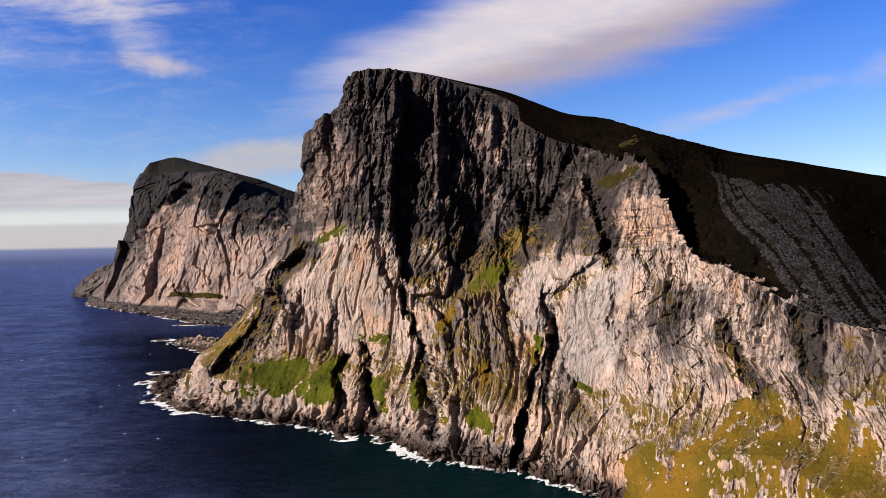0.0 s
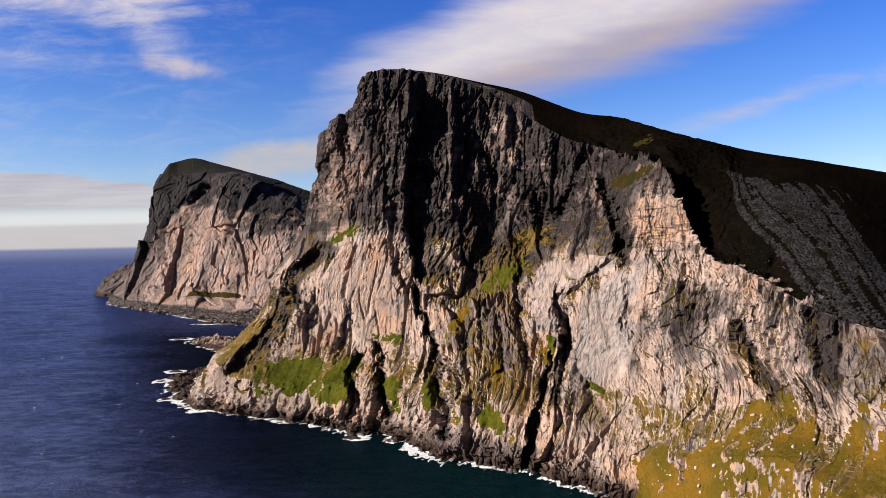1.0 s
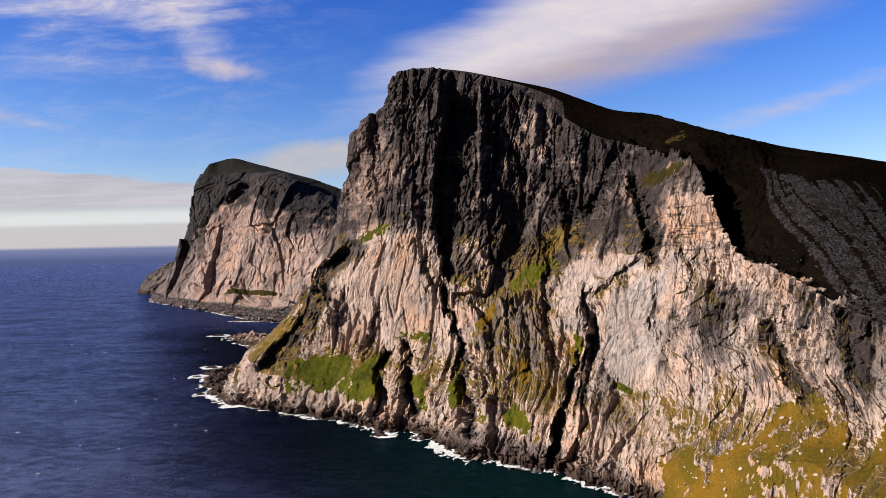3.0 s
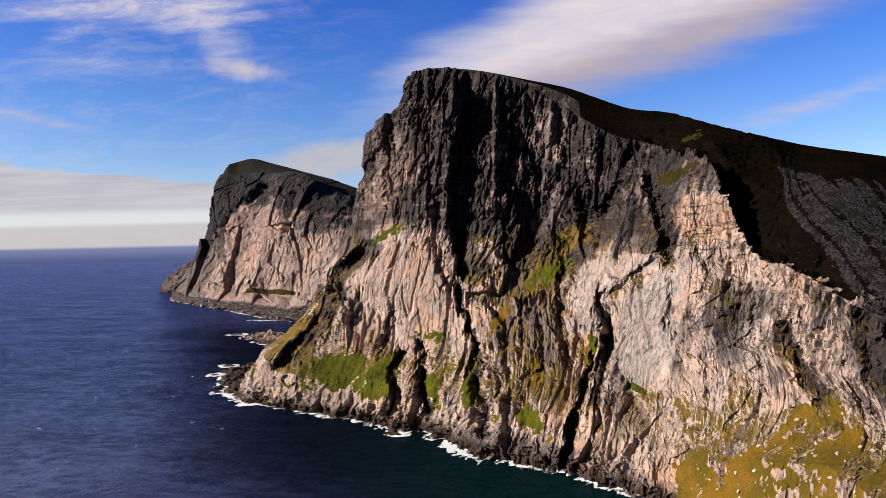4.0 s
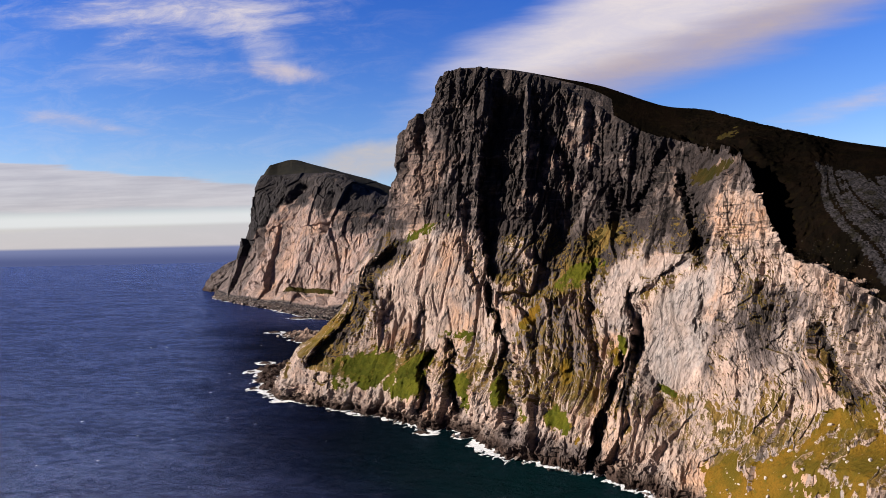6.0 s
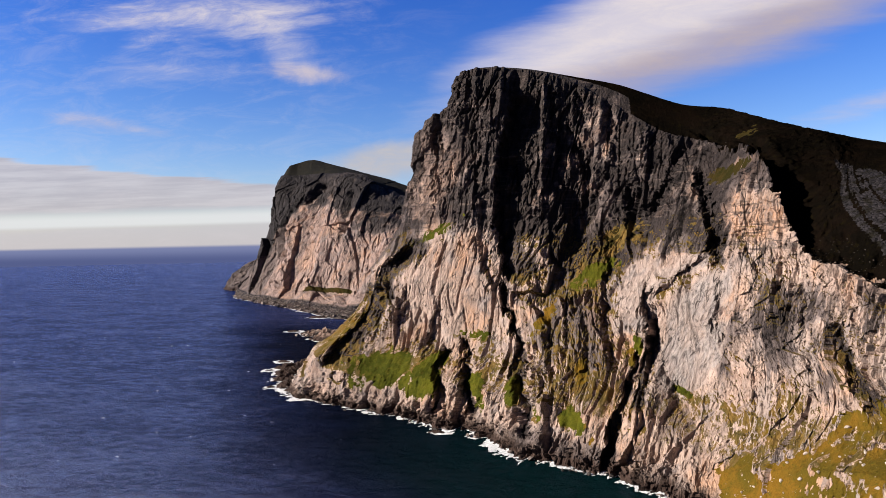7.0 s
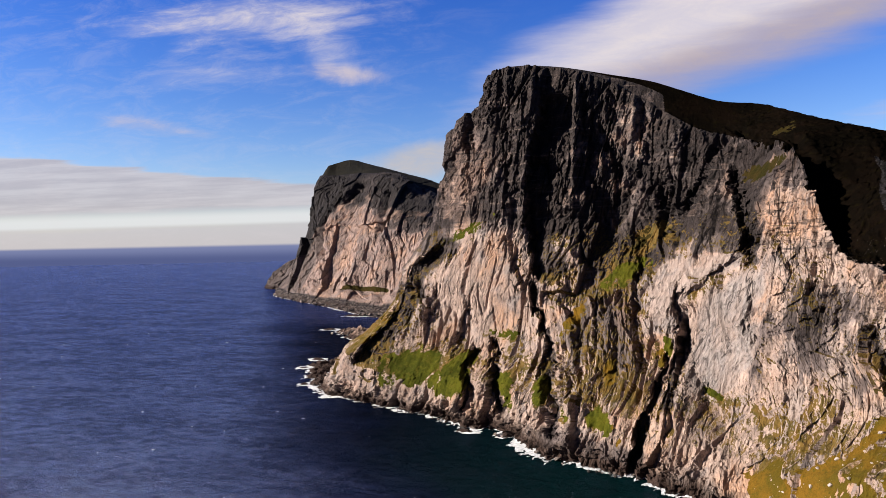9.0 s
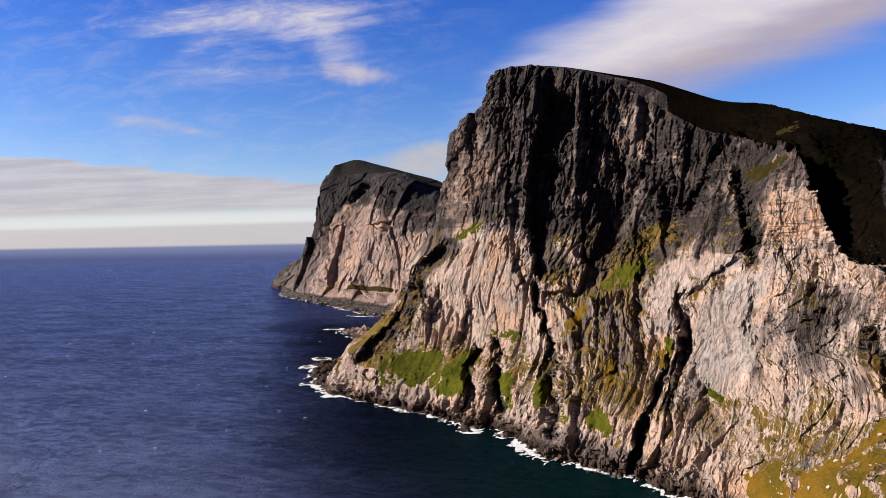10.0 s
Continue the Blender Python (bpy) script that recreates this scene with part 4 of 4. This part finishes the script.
def build_headland():
    lines = [beyond(FAR_SHORE, -30, 8), FAR_SHORE, FAR_SHELF, FAR_MIDDLE, FAR_FOOT, FAR_RIM, FAR_CREST, beyond(FAR_CREST, 150, 30), beyond(FAR_CREST, 700, 200)]
    base, level = loft(lines, 520, (4, 44, 60, 60, 80, 50, 6, 6), MID_EYE)
    n = outward(smooth(smooth(base, 12, 1), 8, 0), MID_EYE) * np.array((1, 1, 0.3))
    X, Y, Z = base[..., 0], base[..., 1], base[..., 2]
    S, D = 1500 * np.arctan2(X - MID_EYE[0], Y), 0.5 * (np.hypot(X - MID_EYE[0], Y) - 0.95 * Z)
    lean = S - 0.22 * Z
    moor = step(level, 5.30, 5.45)
    push = 34 * (ridged(lean / 130, D / 160, Z / 420, 2) - 0.62) * 2 + 7 * (ridged(lean / 42, D / 90, Z / 200, 3) - 0.62) * 2
    push = push + 15 * facets(lean / 62, D / 80, Z / 150, 200) + 5.5 * facets(lean / 26, D / 40, Z / 70) + 2.4 * facets(lean / 11, D / 12, Z / 22, 40) + 1.8 * facets(lean / 5, D / 5, Z / 9, 80)
    cut = gully(np.zeros_like(X), X, Z, [(-575, 300), (-585, 260), (-600, 225)], 24, 34, 1.2, 2.0, 14)
    cut = gully(cut, X, Z, [(-640, 215), (-655, 150), (-625, 95)], 34, 26, 1.0, 5.0, 14)
    cut = gully(cut, X, Z, [(-470, 250), (-455, 150)], 30, 22, 1.0, 8.0, 14)
    face = step(level, 1.2, 2.0) * (1 - step(level, 4.9, 5.1))
    edge_column = step(np.repeat(np.linspace(0, 1, base.shape[1])[None], base.shape[0], 0), 0.06, 0.22)
    push = push * (0.3 + 0.7 * edge_column) - 10 * (1 - edge_column)
    push = push * (0.25 + 0.75 * step(level, 1.25, 1.75)) * (1 - 0.85 * moor) * step(level, 0.2, 0.9) + cut * face
    grid = base + n * (push * np.where(level > 6.2, 0.2, 1))[..., None]
    edge = fbm(X / 60, Y / 60, Z / 60, 4, 0.6)
    # the left third is darkened in the colour, for the shadow lying on it
    line = 215 + 40 * edge - 60 * step(X, -520, -400) - 130 * step(X, -635, -715) + 0 * Z
    fields = {"dark": 0.85 * step(Z, line - 25, line + 25) + 0.15 * edge + 0.9 * step(level, 1.55, 1.35) + 0.55 * step(X + 30 * edge, -605, -665), "warm": step(edge, -0.1, 0.5) * step(X, -760, -640) * 0.7,
              "veg": 0.34 * step(fbm(X / 50, Y / 50, Z / 30, 3) + 0.4 * step(X, -640, -720), 0.1, 0.6) * step(Z, 20, 50)}
    bank = (patch(X, Z, (-470, 27), (95, 8), 3) + 0.6 * edge > 0.5) & (level > 1.3)
    owner = np.where(cells(moor) > 0.5, 2, np.where(bank[:-1, :-1], 1, 0))
    head = tagged(new("headland"), "far pinkish sea headland with a dark flat-topped brow", "headland", kind="structure")
    part("rock_face", grid_mesh("far_rock_face", grid, owner == 0, fields, True), FAR_ROCK, head, "pinkish rock face under dark crags")
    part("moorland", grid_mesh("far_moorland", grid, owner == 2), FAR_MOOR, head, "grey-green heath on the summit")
    part("grass_bank", grid_mesh("far_grass_bank", grid, owner == 1), OLIVE, head, "olive grass strip above the boulder beach")
    return grid, level


def build_cape():
    shore = [(-990, 1905, 0), (-962, 1850, 0), (-930, 1800, 0), (-880, 1760, 0), (-800, 1740, 0)]
    middle = [(-985, 1915, 25), (-958, 1885, 30), (-928, 1850, 45), (-880, 1830, 50), (-800, 1830, 50)]
    top = [(-972, 1935, 40), (-955, 1905, 48), (-935, 1920, 70), (-896, 1950, 87), (-800, 1960, 95)]
    lines = [beyond(shore, -20, 8), shore, middle, top, beyond(top, 120, 40), beyond(top, 400, 200)]
    base, level = loft(lines, 150, (3, 30, 30, 6, 4), MID_EYE)
    n = outward(base, MID_EYE) * np.array((1, 1, 0.3))
    X, Y, Z = base[..., 0], base[..., 1], base[..., 2]
    push = 14 * (ridged((X - 0.3 * Z) / 45, Y / 60, Z / 90, 3) - 0.62) * 2 + 5 * facets(X / 14, Y / 14, Z / 22) + 2 * facets(X / 6, Y / 6, Z / 8, 40)
    grid = base + n * (push * step(level, 0.2, 0.9) * (1 - 0.8 * step(level, 2.6, 3.0)))[..., None]
    fields = {"dark": 0.62 + 0.2 * fbm(X / 40, Y / 40, Z / 40, 3), "warm": X * 0, "veg": 0.35 * step(level, 1.8, 2.6)}
    cape = tagged(new("distant_cape"), "low dark rocky cape beyond the headland", "cape", kind="structure")
    part("rock_face", grid_mesh("cape_rock_face", grid, np.ones((grid.shape[0] - 1, grid.shape[1] - 1), bool), fields, True), FAR_ROCK, cape)


headland_grid, headland_level = build_headland()
build_cape()


# ---- shore rocks, surf and stones ----
rng = np.random.RandomState(21)


def stone_mesh(name, material, seed, flat=0.7, fine=1):
    """A broken boulder about 1 m across, cut by random planes."""
    r = np.random.RandomState(seed)
    bm = bmesh.new()
    bmesh.ops.create_icosphere(bm, subdivisions=fine, radius=0.55)
    planes = [(Vector(r.normal(size=3)).normalized(), r.uniform(0.20, 0.42)) for _ in range(9)]
    shape = Vector((r.uniform(0.8, 1.25), r.uniform(0.75, 1.0), flat * r.uniform(0.8, 1.15)))
    for v in bm.verts:
        for n, d in planes:
            over = v.co.dot(n) - d
            if over > 0:
                v.co -= n * over
        v.co = Vector(a * b for a, b in zip(v.co, shape)) + 0.03 * Vector(r.normal(size=3))
    mesh = bpy.data.meshes.new(name)
    bm.to_mesh(mesh)
    bm.free()
    mesh.materials.append(material)
    return mesh


def scatter(name, meshes, places, sizes, label, category, group):
    for place, size in zip(places, sizes):
        ob = tagged(new(name, meshes[rng.randint(len(meshes))]), label, category, group)
        ob.location = (place[0], place[1], place[2] + 0.10 * size)
        ob.rotation_euler = (rng.uniform(-0.3, 0.3), rng.uniform(-0.3, 0.3), rng.uniform(0, 6.28))
        ob.scale = (size * rng.uniform(0.8, 1.25), size, size * rng.uniform(0.75, 1.1))


def joined(name, mesh, places, sizes, material):
    """Many small stones in one mesh."""
    co = np.empty(len(mesh.vertices) * 3, np.float32)
    mesh.vertices.foreach_get("co", co)
    co = co.reshape(-1, 3)
    tri = np.array([p.vertices[:] for p in mesh.polygons])
    verts, faces = [], []
    for k, (place, size) in enumerate(zip(places, sizes)):
        a = rng.uniform(0, 6.28)
        turn = np.array([(math.cos(a), -math.sin(a), 0), (math.sin(a), math.cos(a), 0), (0, 0, 1)])
        verts.append((co * size * rng.uniform(0.7, 1.3, 3)) @ turn.T + np.array(place))
        faces.append(tri + k * len(co))
    made = bpy.data.meshes.new(name)
    made.from_pydata(np.concatenate(verts).tolist(), [], np.concatenate(faces).tolist())
    return part(name, made, material)


def coastline(grid, level, first, last):
    """Where each column of a coast rises out of the sea."""
    line = []
    for c in range(int(first * grid.shape[1]), int(last * grid.shape[1])):
        z = grid[:, c, 2]
        up = np.nonzero((z[1:] > 0.05) & (level[1:, c] < 2.6))[0]
        k = up[0]
        f = np.clip((0.05 - z[k]) / max(z[k + 1] - z[k], 1e-3), 0, 1)
        line.append(grid[k, c] * (1 - f) + grid[k + 1, c] * f)
    return np.array(line)


def surf(name, line, wide, seed, patchy=0.1, grain=6.0, round_of=None):
    """Ragged foam on the water along a line, washed out from the rocks."""
    line = line.copy()
    line[:, 2] = 0
    tangent = np.gradient(smooth(line, 8, 0), axis=0)
    away = np.stack([tangent[:, 1], -tangent[:, 0], tangent[:, 0] * 0], 1)
    away /= np.maximum(np.linalg.norm(away, axis=1, keepdims=True), 1e-6)
    if np.mean(np.sum(away * (np.array((*MID_EYE, 0)) - line), axis=1)) < 0:
        away = -away
    if round_of is not None:
        away = line - np.array((*round_of, 0.0))
        away /= np.linalg.norm(away, axis=1, keepdims=True)
    rows = 14
    f = np.linspace(-0.25, 1, rows)[:, None]
    x, y = line[None, :, 0], line[None, :, 1]
    reach = wide * np.clip(0.55 + 0.9 * fbm(x / (7 * grain), y / (7 * grain), x * 0 + seed, 3), 0.05, 1.8)
    grid = line[None] + away[None] * (f * reach)[..., None]
    lace = fbm(grid[..., 0] / grain, grid[..., 1] / grain, grid[..., 0] * 0 + seed + 3, 4, 0.6)
    swell = fbm(grid[..., 0] / (6 * grain), grid[..., 1] / (6 * grain), grid[..., 0] * 0 + seed + 9, 2)
    grid[..., 2] = 0.10 + 0.5 * np.clip(lace, 0, 1) * (wide / 8) * (1 - np.clip(f, 0, 1))
    keep = cells(lace * 0.7 + swell * 1.0 + 0.52 - 0.95 * np.clip(np.repeat(f, line.shape[0], 1), 0, 1)) > patchy
    ob = part(name, grid_mesh(name, grid, keep), FOAM)
    return tagged(ob, "white surf breaking along the dark shore rocks", "surf", kind="stuff")


def skerry(at, size, seed, dark, label):
    """A low hump of jointed rock that the sea washes over."""
    n, m = 26, 60
    r = np.linspace(0, 1, n)[:, None]
    a = np.linspace(0, 2 * np.pi, m)[None]
    edge = 1 + 0.35 * gnoise(np.cos(a) * 1.5 + seed, np.sin(a) * 1.5, a * 0) + 0.15 * gnoise(np.cos(a) * 5 + seed, np.sin(a) * 5, a * 0)
    x, y = at[0] + r * edge * size[0] * np.cos(a), at[1] + r * edge * size[1] * np.sin(a)
    hump = (1 - r ** 2.2) * size[2]
    rough = ridged(x / 9, y / 9, x * 0 + seed, 3) - 0.6
    blocks = facets(x / 5, y / 5, x * 0 + seed)
    z = hump * (0.65 + 1.2 * rough) + 0.35 * size[2] * blocks * (1 - r ** 3) - 1.2 * r ** 4 + 0 * a
    grid = np.stack([x, y, z], -1)
    fields = {"dark": x * 0 + dark, "warm": x * 0 + 0.5, "veg": x * 0}
    ob = part("skerry", grid_mesh("skerry", grid, np.ones((n - 1, m - 1), bool), fields, True), ROCK)
    return tagged(ob, label, "skerry", "skerries off the point"), grid[int(n * 0.82)]


dark_stones = [stone_mesh("shore_boulder", SHORE_STONE, 30 + k) for k in range(6)]
pale_stones = [stone_mesh("pale_boulder", PALE_STONE, 50 + k, 0.8) for k in range(5)]
grain_stone = stone_mesh("scree_stone", SCREE, 70, 0.7, 1)

near_coast = coastline(cliff_grid, cliff_level, 0.06, 0.80)
far_coast = coastline(headland_grid, headland_level, 0.0, 0.9)
surf("surf", near_coast, 10.0, 2.0, 0.04, 5.0)
surf("surf", far_coast, 16.0, 5.0, 0.30, 12.0)

for k, (at, size, pink) in enumerate([((-226, 584), (13, 15, 5.0), 0), ((-240, 612), (15, 14, 4.2), 0), ((-252, 640), (16, 13, 4.0), 0), ((-262, 668), (15, 14, 4.4), 0),
                                      ((-246, 690), (22, 20, 6.0), 0), ((-214, 566), (9, 8, 4.0), 0), ((-278, 652), (6, 4, 1.6), 0), ((-282, 700), (8, 5, 1.8), 0),
                                      ((-306, 900), (34, 16, 9.0), 1), ((-330, 924), (26, 14, 5.0), 1), ((-290, 868), (28, 17, 8.5), 1), ((-268, 838), (22, 16, 9.0), 1), ((-372, 945), (12, 7, 2.4), 0), ((-400, 1120), (20, 10, 3.0), 0),
                                      ((-62, 449), (7, 3.2, 1.5), 0), ((-240, 575), (5, 4, 1.5), 0)]):
    _, ring = skerry(at, size, 3.3 * k, 0.1 if pink else 0.8, "pinkish boulder spit washed by the sea" if pink else "low black skerry washed by white surf")
    surf("surf", np.concatenate([ring[:-1] + (ring[1:] - ring[:-1]) * f for f in (0,)]), 10.0 if size[0] < 20 else 11.0, 20.0 + k, -0.15, 4.0, at)

# boulders at the tide line
picks = rng.choice(len(near_coast), 290)
places = near_coast[picks] + np.stack([rng.normal(0, 2.4, 290), rng.normal(0, 2.4, 290), rng.uniform(-0.6, 0.8, 290)], 1)
scatter("shore_boulder", dark_stones, places, 1.2 + 3.6 * rng.uniform(0, 1, 290) ** 2, "dark wet boulder at the foot of the cliff", "boulder", "shore boulders")
picks = rng.choice(len(far_coast), 260)
places = far_coast[picks] + np.stack([rng.normal(0, 9, 260), np.abs(rng.normal(4, 12, 260)), rng.uniform(0, 4, 260)], 1)
scatter("beach_boulder", dark_stones, places, rng.uniform(4, 11, 260), "dark boulder on the beach below the headland", "boulder", "far beach boulders")
picks = rng.uniform(0, 6.28, 90)
reach = np.sqrt(rng.uniform(0.05, 1.0, 90))
places = np.stack([-306 + 44 * reach * np.cos(picks), 900 + 30 * reach * np.sin(picks), rng.uniform(2.0, 6.5, 90) * (1.1 - 0.7 * reach)], 1)
scatter("spit_boulder", dark_stones + pale_stones, places, rng.uniform(3, 7, 90), "rounded pinkish boulder on the spit", "boulder", "boulders on the spit")
picks = rng.uniform(0, 1, 90)
places = np.stack([-222 - 42 * picks + rng.normal(0, 7, 90), 575 + 118 * picks + rng.normal(0, 7, 90), rng.uniform(-0.8, 0.4, 90)], 1)
scatter("shore_boulder", dark_stones, places, rng.uniform(2, 5.5, 90), "black boulder on the washed skerry", "boulder", "skerry boulders")


def on_ground(kind, count, lowest=0.0, highest=999.0):
    """Random places on the cliff's cells of one kind."""
    r, c = np.nonzero((cliff_owner == kind) & (cliff_grid[:-1, :-1, 2] > lowest) & (cliff_grid[:-1, :-1, 2] < highest) & (cliff_grid[:-1, :-1, 1] > 120))
    k = rng.choice(len(r), count)
    return cliff_grid[r[k], c[k]]


scatter("slope_boulder", pale_stones, on_ground(1, 110), 0.7 + 2.2 * rng.uniform(0, 1, 110) ** 2, "pale boulder lying in ochre grass", "boulder", "boulders on the grass slope")
tagged(joined("scree_stones", grain_stone, on_ground(3, 6000), 0.3 + 1.0 * rng.uniform(0, 1, 6000) ** 3, SCREE), "grey stones strewn over the scree", "scree", kind="stuff")
tagged(joined("slope_stones", pale_stones[0], on_ground(1, 120), 0.25 + 0.35 * rng.uniform(0, 1, 120) ** 2, PALE_STONE), "small pale stones in the grass", "stones", kind="stuff")


turn = 450 * np.arctan2(cliff_grid[:-1, :-1, 0] - MID_EYE[0], cliff_grid[:-1, :-1, 1] + 1)
r, c = np.nonzero((cliff_owner == 2) & (turn > 150) & (turn < 192) & (cliff_level[:-1, :-1] < 5.22) & (cliff_grid[:-1, :-1, 2] < 128))
picks = rng.choice(len(r), 240)
tagged(joined("spur_stones", pale_stones[1], cliff_grid[r[picks], c[picks]], 0.25 + 0.5 * rng.uniform(0, 1, 240) ** 3, SHORE_STONE), "grey stones fallen from the spur onto the heath", "stones", kind="stuff")
r, c = np.nonzero((headland_level > 0.95) & (headland_level < 1.45) & (headland_grid[..., 0] > -800))
picks = rng.choice(len(r), 1100)
tagged(joined("beach_stones", dark_stones[2], headland_grid[r[picks], c[picks]], 3.0 + 6.0 * rng.uniform(0, 1, 1100) ** 2, SHORE_STONE), "dark stones heaped on the far beach", "stones", kind="stuff")


def whitecap(at, size, turn):
    n = 9
    a = np.linspace(-1, 1, n)
    x = a * size
    y = 0.16 * size * (1 - a * a)
    rows = np.stack([np.stack([x, y * f + 0.2 * size * a * a, 0.08 + 0.25 * f * (1 - f) * size * 0.5 * (1 - a * a)], 1) for f in (-1, -0.3, 0.4, 1)])
    c, s = math.cos(turn), math.sin(turn)
    rows = np.stack([at[0] + c * rows[..., 0] - s * rows[..., 1], at[1] + s * rows[..., 0] + c * rows[..., 1], rows[..., 2]], -1)
    tagged(part("whitecap", grid_mesh("whitecap", rows, np.ones((3, n - 1), bool)), FOAM), "white streak of foam on the open swell", "whitecap", "whitecaps")


for _ in range(46):
    r, a = 240 + 900 * rng.uniform(0, 1) ** 1.4, radians(rng.uniform(104, 150))
    whitecap((20 + r * math.cos(a), r * math.sin(a)), rng.uniform(0.5, 1.3), rng.uniform(-0.3, 0.3) + 0.4)
# a long far streak that stands for a boat's wake
whitecap((-1490, 3750), 42, 0.05)
